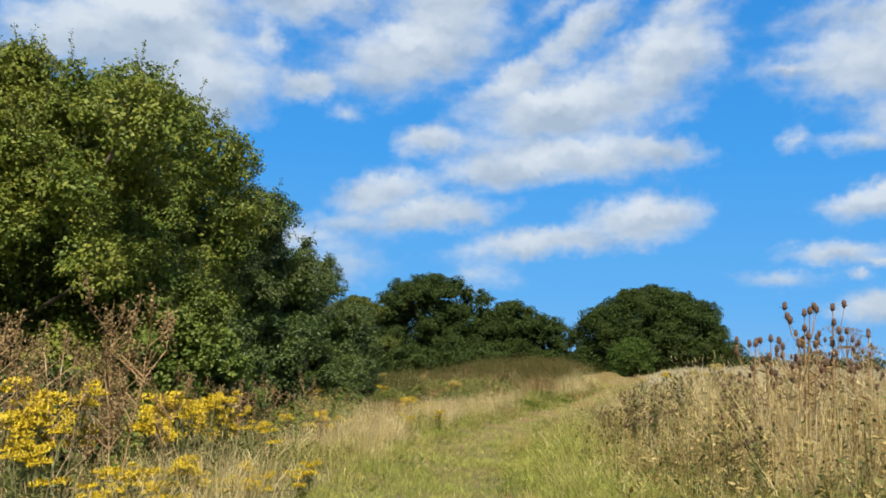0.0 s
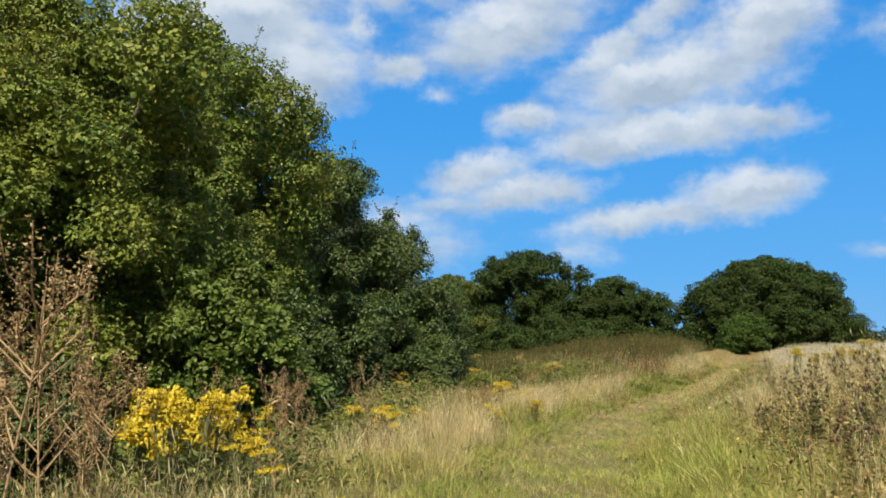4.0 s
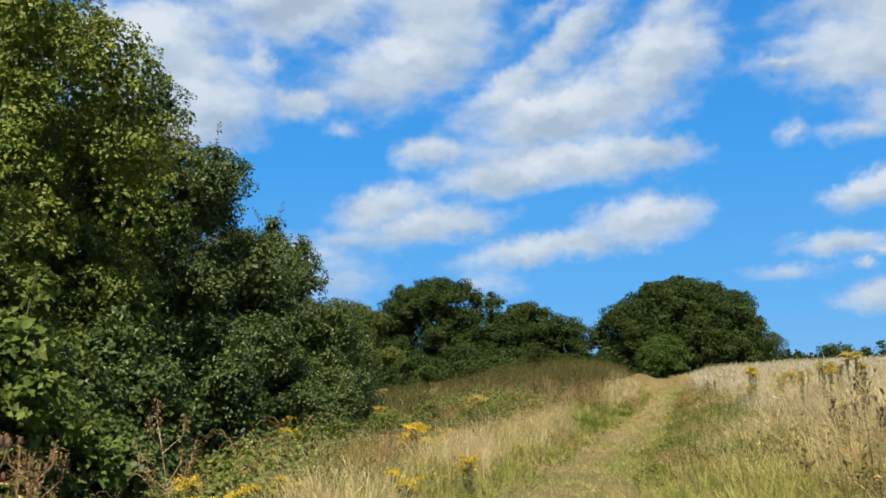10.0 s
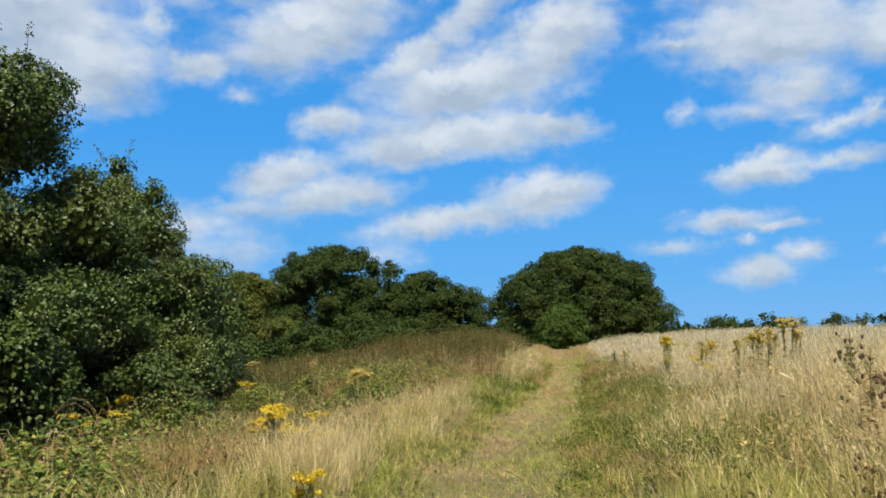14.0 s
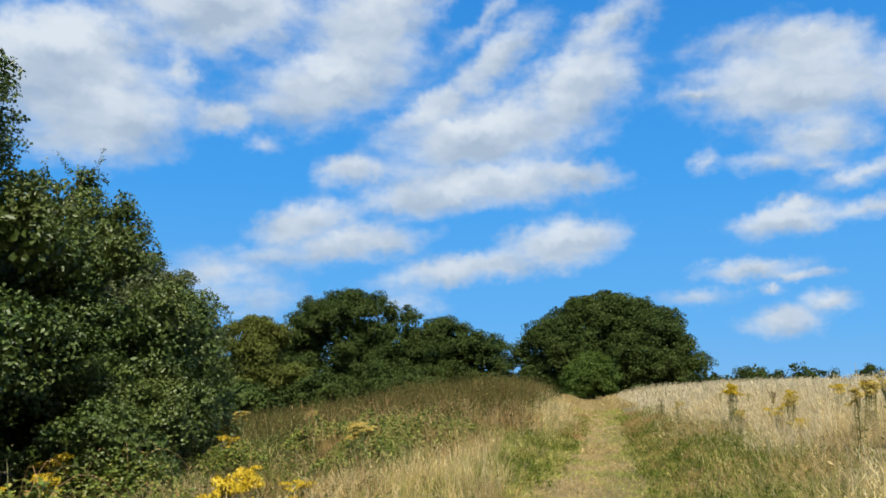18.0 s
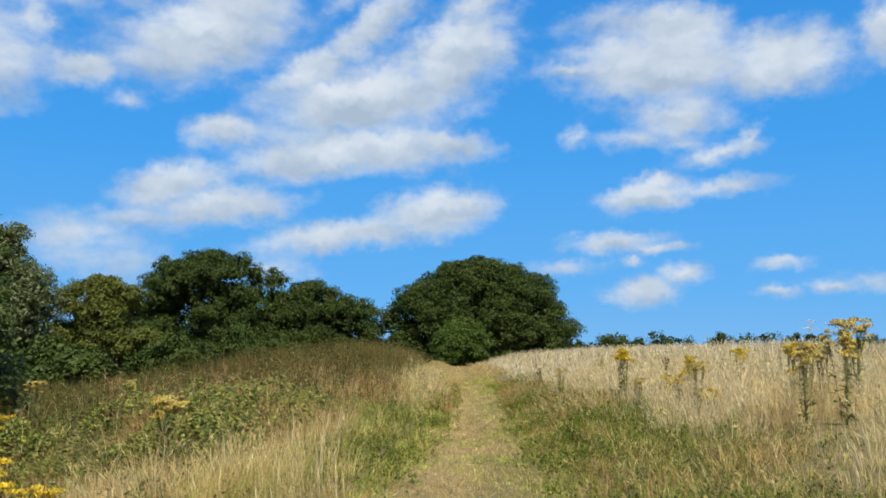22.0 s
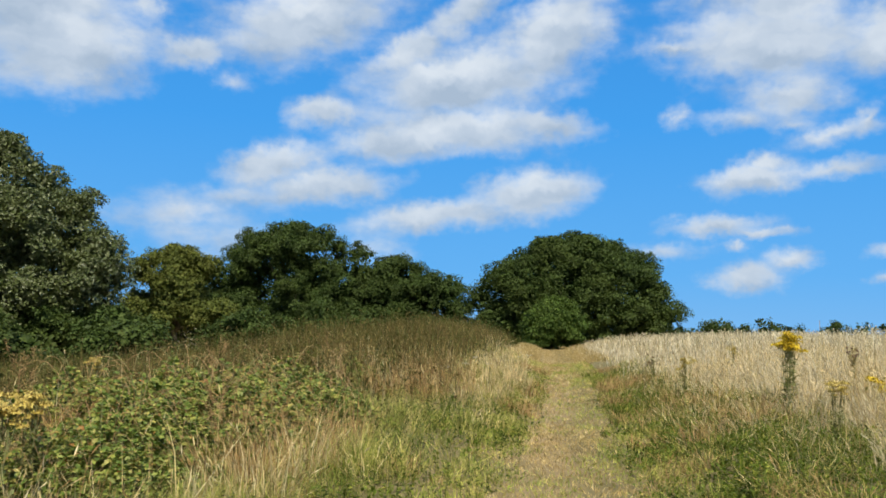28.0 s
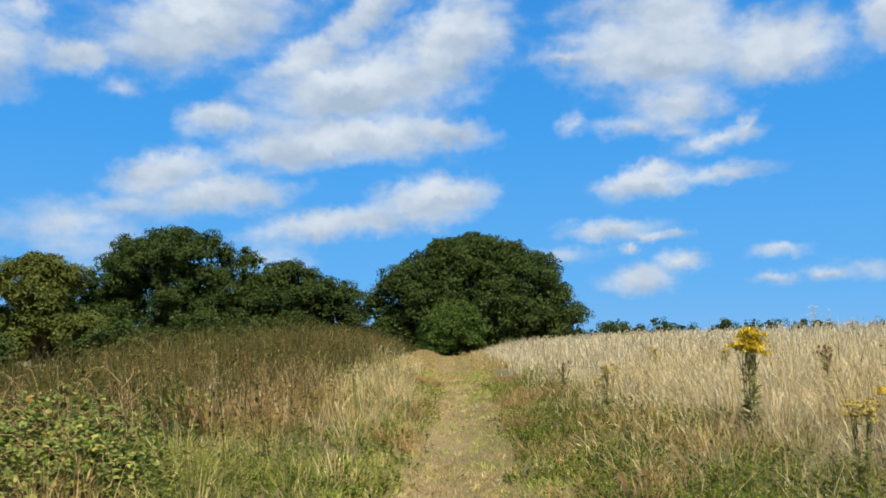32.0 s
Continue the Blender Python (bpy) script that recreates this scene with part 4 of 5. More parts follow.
    grass("russet_grass", "tawny dry tufts between the green weeds of the verge", RUSSET, x, y, 0.30 * tall * rng.uniform(0.4, 1.2, len(x)), wide(away, 0.002, 0.0045), 1.2, True, out=out)
    # tall bleached grass of the field on the higher side
    x, y, u, away, out, tall = tufts(28000, 0, 16, 6, 50, lambda u, y, x, a: step(u - 1.15 * step(y, 18, 22) * (1 - 0.55 * step(y, 26, 31)) * (1 - step(y, 36, 44)), 1.5, 2.9) * (1 - 0.7 * step(u, 5, 10)) * (0.2 + 0.8 * step(lump(x, y, 1.3, 3), 0.15, 0.7)) * np.where(y < 15, 0.18 + 0.5 * step(u, 4, 7), 0.95), 18, 0.11)
    h = (0.34 + (0.40 + 0.38 * (1 - step(y, 13, 17))) * step(u, 1.6, 4.5 + 1.0 * step(y, 13, 17))) * (0.3 + 0.75 * rng.random(len(x)) ** 0.8) * tall
    pale = rng.random(len(x)) < 0.10 + 0.55 * step(patchy(x, y, 1.3, 9) + 0.3 * step(y, 20, 40), 0.4, 0.8)
    w = wide(away, 0.0018, 0.0046)
    for k, mat, label in ((pale, STRAW_PALE, "tall bleached cream-coloured grass of the open field"), (~pale, STRAW, "tall straw-coloured grass of the open field")):
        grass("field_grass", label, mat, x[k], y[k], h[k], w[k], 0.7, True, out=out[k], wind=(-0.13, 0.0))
    x, y, u, away = scatter(110000, 3, 58, 46, 110, lambda u, y, x, a: step(u, 1.0, 3.5) * (1 - 0.7 * step(a, 40, 90)))
    h = (0.35 + 0.45 * step(u, 1.5, 6)) * rng.uniform(0.4, 1.3, len(x)) * (0.8 + 0.4 * lump(x, y, 0.5, 4))
    grass("field_grass", "tall bleached grass far across the field", STRAW_PALE, x, y, h, (0.007 + 0.007 * rng.random(len(x))) * (1 + away / 22), 0.5, True)
    x, y, u, away = scatter(34000, 14, 50, 6, 50, lambda u, y, x, a: 1.0 + 0 * u)
    grass("field_grass", "tall bleached grass on the higher part of the field", STRAW_PALE, x, y, 0.80 * rng.uniform(0.4, 1.3, len(x)), 0.012 + 0.008 * rng.random(len(x)), 0.5, True)
    x, y, u, away, out, tall = tufts(7500, -1, 9, 14, 52, lambda u, y, x, a: step(u, 1.0, 1.8) * (1 - step(u, 3.0, 4.0)) * (0.75 - 0.35 * step(y, 22, 27)), 9, 0.16)
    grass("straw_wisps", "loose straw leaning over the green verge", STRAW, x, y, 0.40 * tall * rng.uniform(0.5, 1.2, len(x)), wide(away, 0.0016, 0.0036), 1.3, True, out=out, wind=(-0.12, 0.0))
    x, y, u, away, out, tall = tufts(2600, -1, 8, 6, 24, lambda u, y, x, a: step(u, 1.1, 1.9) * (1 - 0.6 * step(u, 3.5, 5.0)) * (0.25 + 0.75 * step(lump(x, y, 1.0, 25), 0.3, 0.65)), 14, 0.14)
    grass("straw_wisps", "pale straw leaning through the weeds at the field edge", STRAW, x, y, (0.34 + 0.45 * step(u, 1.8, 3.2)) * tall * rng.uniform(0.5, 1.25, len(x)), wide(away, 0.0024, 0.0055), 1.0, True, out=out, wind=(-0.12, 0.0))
    x, y, u, away = scatter(60000, -14, 20, -14, 6, lambda u, y, x, a: 0.25 + 0.75 * lump(x, y, 0.9, 1))
    grass("meadow_grass", "thin green and dry grass where the walk begins", GREEN, x, y, (0.05 + 0.3 * step(np.abs(u), 0.8, 2.5)) * rng.uniform(0.4, 1.2, len(x)), 0.014 + 0.01 * rng.random(len(x)), 0.8, short=True)
    x, y, u, away, out, tall = tufts(2600, 0.5, 8, 6, 17, lambda u, y, x, a: step(u, 1.9, 2.6) * (1 - 0.4 * step(u, 5, 8)) * (1 - step(patchy(x, y, 0.8, 2), 0.3, 0.55)), 24, 0.11)
    grass("field_grass", "tall upright straw between the thistles", STRAW, x, y, (0.62 + 0.42 * step(u, 1.9, 3.2)) * tall * rng.uniform(0.5, 1.2, len(x)), wide(away, 0.002, 0.0045), 0.4, True, out=out)
    # brown weeds gone to seed that overtop the field grass
    x, y, u, away = scatter(21000, 1, 40, 8, 90, lambda u, y, x, a: step(u, 2.0, 3.4) * (0.15 + 0.85 * step(lump(x, y, 0.6, 2), 0.45, 0.8)) * np.where(y > 50, 0.6, 0.45))
    h = 0.68 + 0.5 * rng.random(len(x)) ** 1.6
    grass("field_weeds", "sparse brown weeds gone to seed above the field grass", DRYWEED, x, y, h, 0.005 * (1 + away / 25), 0.3, False, 5, 0.07)
    x, y, u, away = scatter(6500, 3, 45, 34, 100, lambda u, y, x, a: step(u, 3.0, 5.0) * (0.1 + 0.9 * step(lump(x, y, 0.45, 9), 0.5, 0.8)))
    grass("field_weeds", "dark brown dock stems seeding above the field grass", DOCK, x, y, 0.75 + 0.5 * rng.random(len(x)) ** 1.4, 0.006 * (1 + away / 25), 0.25, False, 5, 0.09)
    # tufts of straw on the lower side
    x, y, u, away, out, tall = tufts(23000, -9, 2, 5, 48, lambda u, y, x, a: step(-u - 0.7 * step(y, 27, 31) * (1 - step(y, 39, 43)), 1.0, 1.5) * (1 - 0.4 * step(y, 27, 31)) * (1 - (0.95 - 0.82 * step(y, 16, 20) * (1 - 0.25 * step(y, 27, 31))) * step(-u, 2.3, 3.2)) * (1 - step(-u, 6.0, 7.5)) * (0.08 + 0.92 * step(lump(x, y, 1.0, 5), 0.25, 0.65)) * np.where(y > 32, 0.6, 0.95) * (1 - 0.5 * step(y, 28, 30) * step(-u, 1.2, 2.0)) * (0.75 + 0.25 * step(y, 8.5, 11)) * (1 - 0.2 * step(y, 21, 25)) * np.where(np.hypot((x + 3.7) / 2.8, (y - 36.0) / 4.2) < 1, 0.25, 1.0) * np.where(np.hypot((x + 5.6) / 1.7, (y - 20.8) / 3.6) < 1, 0.12, 1.0), 24, 0.11, gaps=0.95)
    h = (0.24 + 0.42 * lump(x, y, 1.0, 5)) * (1 + 0.12 * step(y, 21, 25) * step(-u, 2, 3)) * (1 - 0.2 * step(-u, 1.8, 2.4)) * rng.uniform(0.45, 1.3, len(x)) * tall
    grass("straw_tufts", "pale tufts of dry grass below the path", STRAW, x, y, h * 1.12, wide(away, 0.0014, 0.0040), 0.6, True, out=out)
    # dark weeds of the bank
    x, y, u, away = scatter(33000, -20, 5, 34, 82, lambda u, y, x, a: step(-u, 1.7, 3.5) * step(y + 0.35 * x, 33, 40) * (1 - 0.5 * step(y, 52, 75)) * (1 - 0.5 * step(-u, 10, 22)) * np.where((np.hypot((x + 3.7) / 2.8, (y - 36.0) / 4.2) < 1), 0.22, 1.0))
    h = (0.72 + 0.42 * step(-u, 2, 5)) * rng.uniform(0.5, 1.2, len(x)) * (0.72 + 0.55 * lump(x, y, 0.8, 14)) * (1 + 0.08 * step(-u, 5, 10) * (1 - step(y, 50, 60)))
    grass("bank_weeds", "dense brown-green weeds gone to seed on the bank", DOCK, x, y, h, 0.006 + 0.006 * rng.random(len(x)) + 0.0002 * away, 0.35, False, 7, 0.115)
    x, y, u, away = scatter(10500, -16, 5, 27, 82, lambda u, y, x, a: (0.25 + 0.75 * step(lump(x, y, 0.8, 6), 0.4, 0.75)) * step(-u, 1.6, 3.0) * np.where((np.hypot((x + 3.7) / 2.8, (y - 36.0) / 4.2) < 1), 0.8, 1.0) * (1 - 0.6 * step(y, 50, 70)))
    grass("bank_grass", "dry grass stems leaning among the weeds of the bank", STRAW, x, y, rng.uniform(0.35, 1.1, len(x)), 0.004 + 0.0035 * rng.random(len(x)), 0.9, True)
    x, y, u, away = scatter(7000, -18, 5, 36, 80, lambda u, y, x, a: step(-u, 2.0, 3.5) * step(y + 0.35 * x, 34, 40) * (1 - 0.4 * step(y, 52, 75)) * np.where((np.hypot((x + 3.7) / 2.8, (y - 36.0) / 4.2) < 1), 0.1, 1.0))
    grass("bank_stalks", "tall brown seed stalks standing out of the bank weeds", BANK_BROWN, x, y, rng.uniform(0.75, 1.4, len(x)), 0.008 + 0.004 * rng.random(len(x)), 0.22, False, 5, 0.07)
    x, y, u, away, out, tall = tufts(2200, -14, 4, 35, 72, lambda u, y, x, a: step(-u, 1.9, 3.2) * step(y + 0.35 * x, 33, 40) * step(lump(x, y, 0.7, 16), 0.45, 0.8), 26, 0.16)
    grass("bank_grass", "brown clumps of seeding weeds on top of the bank", BANK_BROWN, x, y, 1.0 * tall * rng.uniform(0.5, 1.2, len(x)), 0.006 + 0.005 * rng.random(len(x)), 0.55, True, out=out)
    x, y, u, away, out, tall = tufts(420, -4, 4, 38, 60, lambda u, y, x, a: step(-u, 0.9, 1.5) * (1 - step(-u, 2.4, 3.4)) * (0.2 + 0.8 * step(lump(x, y, 1.1, 17), 0.4, 0.7)), 22, 0.12)
    grass("straw_tufts", "pale feathery straw along the edge of the bank", STRAW, x, y, 0.55 * tall * rng.uniform(0.5, 1.25, len(x)), wide(away, 0.0024, 0.005), 0.9, True, out=out)
    x, y, u, away = scatter(15000, -6, 2, 28, 46, lambda u, y, x, a: step(-u, 0.55, 0.9) * (1 - step(-u, 2.0, 3.0)) * (0.15 + 0.85 * step(lump(x, y, 0.8, 18), 0.25, 0.55)))
    grass("verge_weeds", "dark green weeds crowding the lower edge of the path", LUSH, x, y, rng.uniform(0.10, 0.36, len(x)), wide(away, 0.002, 0.004), 0.6, False, 6, 0.06)
    x, y, u, away = scatter(8000, -16, 4, 35, 74, lambda u, y, x, a: step(-u, 1.7, 2.8) * step(y + 0.35 * x, 33, 40) * (0.08 + 0.92 * step(lump(x, y, 0.75, 19), 0.42, 0.7)))
    grass("bank_weeds", "green leafy weeds in clumps on the bank", WEED, x, y, rng.uniform(0.45, 1.15, len(x)) * (0.85 + 0.25 * step(-u, 2, 5)), 0.006 + 0.005 * rng.random(len(x)), 0.45, False, 7, 0.13)
    x, y, u, away, out, tall = tufts(420, -5, 3, 28, 46, lambda u, y, x, a: step(-u, 0.7, 1.0) * (1 - step(-u, 1.8, 2.4)) * step(lump(x, y, 1.2, 21), 0.45, 0.75), 16, 0.12)
    grass("straw_tufts", "loose pale straw leaning among the verge weeds", STRAW, x, y, 0.42 * tall * rng.uniform(0.5, 1.25, len(x)), wide(away, 0.0024, 0.005), 1.2, True, out=out)
    # green weeds and grass between the straw tufts
    x, y, u, away = scatter(26000, -8, 1, 9, 38, lambda u, y, x, a: step(-u, 1.2, 1.9) * (1 - step(-u, 4.6, 6.0)) * step(patchy(x, y, 0.6, 14), 0.42, 0.7))
    grass("rough_weeds", "olive-green weeds between the straw tufts", WEED, x, y, rng.uniform(0.15, 0.5, len(x)) * (0.7 + 0.6 * patchy(x, y, 0.5, 15)), wide(away, 0.002, 0.004), 0.6, False, 5, 0.065)
    x, y, u, away, out, tall = tufts(5000, -8, 1, 9, 38, lambda u, y, x, a: step(-u, 1.2, 1.8) * (1 - step(-u, 4.6, 6.0)) * step(patchy(x, y, 0.8, 16), 0.4, 0.7), 22, 0.10)
    grass("verge_grass", "green grass between the straw tufts", TURF_GREEN, x, y, 0.36 * tall * rng.uniform(0.5, 1.25, len(x)), wide(away, 0.002, 0.0042), 0.9, out=out)
    # rough weeds below the hedge
    edge = lambda y: 1.35 + 1.0 * step(y, 8.5, 13)
    x, y, u, away = scatter(50000, -11, -2.0, 5, 42, lambda u, y, x, a: step(-u - edge(y), 0, 0.8) * (0.25 + 0.75 * lump(x, y, 0.9, 7)) * (1 - 0.35 * step(y, 18, 24)))
    h = (0.30 + 0.40 * lump(x, y, 0.7, 4)) * rng.uniform(0.4, 1.25, len(x)) * (1 - 0.4 * step(y, 28, 32))
    grass("rough_weeds", "rough green weeds between hedge and path", WEED, x, y, h, 0.004 + 0.002 * rng.random(len(x)), 0.6, False, 4, 0.12)
    x, y, u, away = scatter(21000, -10, -2.0, 6, 40, lambda u, y, x, a: step(-u - edge(y), 0.2, 1.2) * step(lump(x, y, 1.1, 10), 0.35, 0.7) * (1 - 0.85 * step(y, 17, 24)))
    grass("rough_weeds", "bright green leafy weeds below the hedge", LUSH, x, y, rng.uniform(0.2, 0.6, len(x)), 0.005 + 0.003 * rng.random(len(x)), 0.6, False, 5, 0.14)
    # weedy stand above the start of the path
    x, y, u, away = scatter(8500, 0.0, 9, 5, 21, lambda u, y, x, a: step(u, 1.5, 2.6) * (1 - 0.5 * step(u, 4, 8)) * (0.06 + 0.94 * step(patchy(x, y, 1.2, 7), 0.45, 0.7)))
    h = (0.40 + 0.72 * step(u, 1.6, 3.2)) * rng.uniform(0.4, 1.15, len(x)) * (1 - 0.3 * step(y, 13, 18))
    grass("rough_weeds", "thistles and dry weeds standing in the field edge", DRYWEED, x, y, h, 0.005 + 0.004 * rng.random(len(x)), 0.4, False, 6, 0.09)
    x, y, u, away = scatter(7500, 0.0, 9, 6, 20, lambda u, y, x, a: step(u, 1.6, 2.3) * (1 - 0.8 * step(u, 4.5, 7)) * (0.2 + 0.8 * step(patchy(x, y, 0.6, 18), 0.35, 0.65)) * (1 - 0.6 * step(y, 14, 20)))
    h = (0.45 + 0.62 * step(u, 1.7, 3.0)) * rng.uniform(0.35, 1.12, len(x)) * (1 - 0.25 * step(y, 13, 18))
    grass("dead_weeds", "crowded dead weeds with shrivelled tawny leaves in the field edge", STAND, x, y, h, 0.005 + 0.003 * rng.random(len(x)), 0.35, False, 8, 0.095)
    x, y, u, away = scatter(7000, 0.0, 9, 5, 17, lambda u, y, x, a: step(u, 1.6, 2.6) * (1 - 0.7 * step(u, 5, 8)) * step(patchy(x, y, 0.8, 2), 0.35, 0.65))
    grass("rough_weeds", "dense olive leafy weeds among the teasels", WEED, x, y, rng.uniform(0.3, 1.15, len(x)) * (0.6 + 0.4 * step(u, 1.8, 2.8)), 0.005 + 0.003 * rng.random(len(x)), 0.4, False, 7, 0.085)
    x, y, u, away = scatter(13000, -9, -1.8, 5, 24, lambda u, y, x, a: (1 - 0.8 * step(y, 10, 14)) * step(-u - edge(y), 0, 0.8) * (0.3 + 0.7 * lump(x, y, 1.3, 2)))
    h = (0.34 + 0.46 * step(-u, 1.8, 3.4) * (1 - step(y, 9, 14) * 0.5)) * rng.uniform(0.4, 1.1, len(x))
    grass("dead_weeds", "tangle of dead brown weeds below the hedge", DRYWEED, x, y, h, 0.004 + 0.004 * rng.random(len(x)), 0.5, False, 5, 0.07)


build_grass()


# ---- single plants ----
def flower_plant(seed, height, stems, mat, spread=0.12, low=False, head_size=1.0, uneven=0.4):
    """A ragwort: upright stems with ragged leaves and flat clusters of small daisies on top. Built at the origin."""
    local = np.random.default_rng(seed)
    root = new("ragwort")
    stalk, leaf = Geo(), Geo()
    for k in range(stems):
        a, r = local.uniform(0, 2 * np.pi), spread * local.uniform(0.2, 1.0)
        h = height * (1 - uneven * local.random() ** 1.5)
        top = np.array([np.cos(a) * r * 1.6, np.sin(a) * r * 1.6, h * 0.8])
        foot = np.array([np.cos(a) * r * 0.4, np.sin(a) * r * 0.4, -0.03])
        stalk.tube([foot, foot * 0.6 + top * 0.4 + local.normal(size=3) * 0.01, top], [0.008, 0.006, 0.004], 5)
        m = 27
        t = local.uniform(0.08, 0.95, m)
        d = local.normal(size=(m, 3)) * [1, 1, 0.25] + [0, 0, 0.35]
        leaf.leaves(foot + (top - foot) * t[:, None], d, local.normal(size=(m, 3)) * 0.4 + [0, 0, 1], (0.14 - 0.08 * t) * local.uniform(0.6, 1.2, m), (0.040 - 0.020 * t) * local.uniform(0.7, 1.4, m))
        for c in range(4 if not low else 3):
            b, q = local.uniform(0, 2 * np.pi), local.uniform(0.02, 0.12)
            head = np.array([top[0] + np.cos(b) * q, top[1] + np.sin(b) * q, h * local.uniform(0.86, 1.0)])
            stalk.tube([top - [0, 0, h * 0.12], (top + head) / 2 - [0, 0, 0.02], head - [0, 0, 0.02]], [0.004, 0.003, 0.002], 4)
            cluster = Geo()
            cluster.blob(head - [0, 0, 0.008], (0.030 * head_size, 0.030 * head_size, 0.007), 4, 7, 0.25)
            n = int(30 * head_size ** 2)
            rr, aa = 0.054 * head_size * np.sqrt(local.random(n)), local.uniform(0, 2 * np.pi, n)
            pos = head + np.stack([rr * np.cos(aa), rr * np.sin(aa), 0.018 - 4.0 * rr * rr + local.uniform(-0.018, 0.008, n)], 1)
            for p in pos:
                turn = local.uniform(0, 1.0) + np.arange(6) * np.pi / 3
                size = local.uniform(0.0055, 0.0085)
                tip = local.normal(size=2) * 1.1
                ring = np.stack([np.cos(turn), np.sin(turn), np.cos(turn) * tip[0] + np.sin(turn) * tip[1]], 1) * size
                i = np.arange(6)
                cluster.add(np.concatenate([[p + [0, 0, 0.004]], p + ring]), (), np.stack([0 * i, 1 + i, 1 + (i + 1) % 6], 1))
            cluster.make("flower_head", mat, root)
    stalk.make("stem", STEM, root)
    leaf.make("foliage", RAGWORT_LEAF, root)
    return root


def teasel(seed, height):
    local = np.random.default_rng(seed)
    root = new("teasel")
    stalk, leaf = Geo(), Geo()
    stalk.tube([(0, 0, -0.03), (0.01, 0.01, height * 0.5), (0.02, 0, height * 0.92)], [0.011, 0.009, 0.005], 5)
    tops = [np.array([0.02, 0, height * 0.92])]
    for k in range(7):
        z = height * local.uniform(0.45, 0.78)
        a = k * 2.4 + local.uniform(-0.4, 0.4)
        out = local.uniform(0.10, 0.24)
        tip = np.array([np.cos(a) * out, np.sin(a) * out, z + local.uniform(0.14, 0.32)])
        stalk.tube([(0.01, 0, z), (np.cos(a) * out * 0.7, np.sin(a) * out * 0.7, z + 0.08), tip], [0.005, 0.004, 0.003], 4)
        tops.append(tip)
    for tip in tops:
        head = Geo()
        head.blob(tip + [0, 0, 0.035], (0.021, 0.021, 0.038), 7, 8, 0.10)
        n = 34
        d = local.normal(size=(n, 3))
        d /= np.linalg.norm(d, axis=1)[:, None]
        head.leaves(tip + [0, 0, 0.035] + d * [0.0175, 0.0175, 0.033], d + [0, 0, 0.2], local.normal(size=(n, 3)), 0.014, 0.004)
        a = np.arange(7) * 0.9
        head.leaves(np.repeat([tip], 7, 0), np.stack([np.cos(a), np.sin(a), 0.5 + 0 * a], 1), np.repeat([[0, 0, 1.0]], 7, 0), 0.065, 0.005)
        head.make("seed_head", TEASEL, root)
    m = 18
    a = np.arange(m) * 2.4
    leaf.leaves(np.stack([0 * a, 0 * a, height * local.uniform(0.08, 0.78, m)], 1), np.stack([np.cos(a), np.sin(a), local.uniform(-0.5, 0.5, m)], 1), local.normal(size=(m, 3)) * 0.3 + [0, 0, 1], local.uniform(0.10, 0.26, m), 0.045)
    stalk.make("stem", DEAD, root)
    leaf.make("dried_foliage", DEAD_LEAF, root)
    return root


def umbel(seed, height, mat, spread=0.10, name="hogweed"):
    """A hollow-stemmed plant with flat rayed heads."""
    local = np.random.default_rng(seed)
    root = new(name)
    stalk = Geo()
    stalk.tube([(0, 0, -0.03), (0.02, 0.01, height * 0.5), (0, 0.02, height * 0.86)], [spread * 0.12, spread * 0.09, spread * 0.05], 6)
    for k in range(4):
        a = k * 1.9 + local.uniform(-0.3, 0.3)
        z = height * (0.55 + 0.08 * k)
        out = spread * local.uniform(1.2, 2.2) * (k > 0)
        hub = np.array([np.cos(a) * out, np.sin(a) * out, height * local.uniform(0.84, 0.92)])
        stalk.tube([(0.01, 0.01, z), hub * [0.6, 0.6, 1] - [0, 0, 0.08], hub], [spread * 0.05, spread * 0.04, spread * 0.03], 4)
        head = Geo()
        for r in range(14):
            b, q = r * 2.4, spread * np.sqrt((r + 0.5) / 14)
            end = hub + [np.cos(b) * q, np.sin(b) * q, spread * 0.7 - q * q / spread * 0.35]
            head.tube([hub, (hub + end) / 2 - [0, 0, spread * 0.05], end], [0.0016, 0.0013, 0.001], 3)
            n = 8
            d = local.normal(size=(n, 3)) * [1, 1, 0.25]
            head.leaves(np.repeat([end], n, 0), d, local.normal(size=(n, 3)) * 0.2 + [0, 0, 1], spread * 0.17, spread * 0.1)
        head.make("flower_head", mat, root)
    stalk.make("stem", DEAD if mat is DEAD_LEAF else STEM, root)
    return root


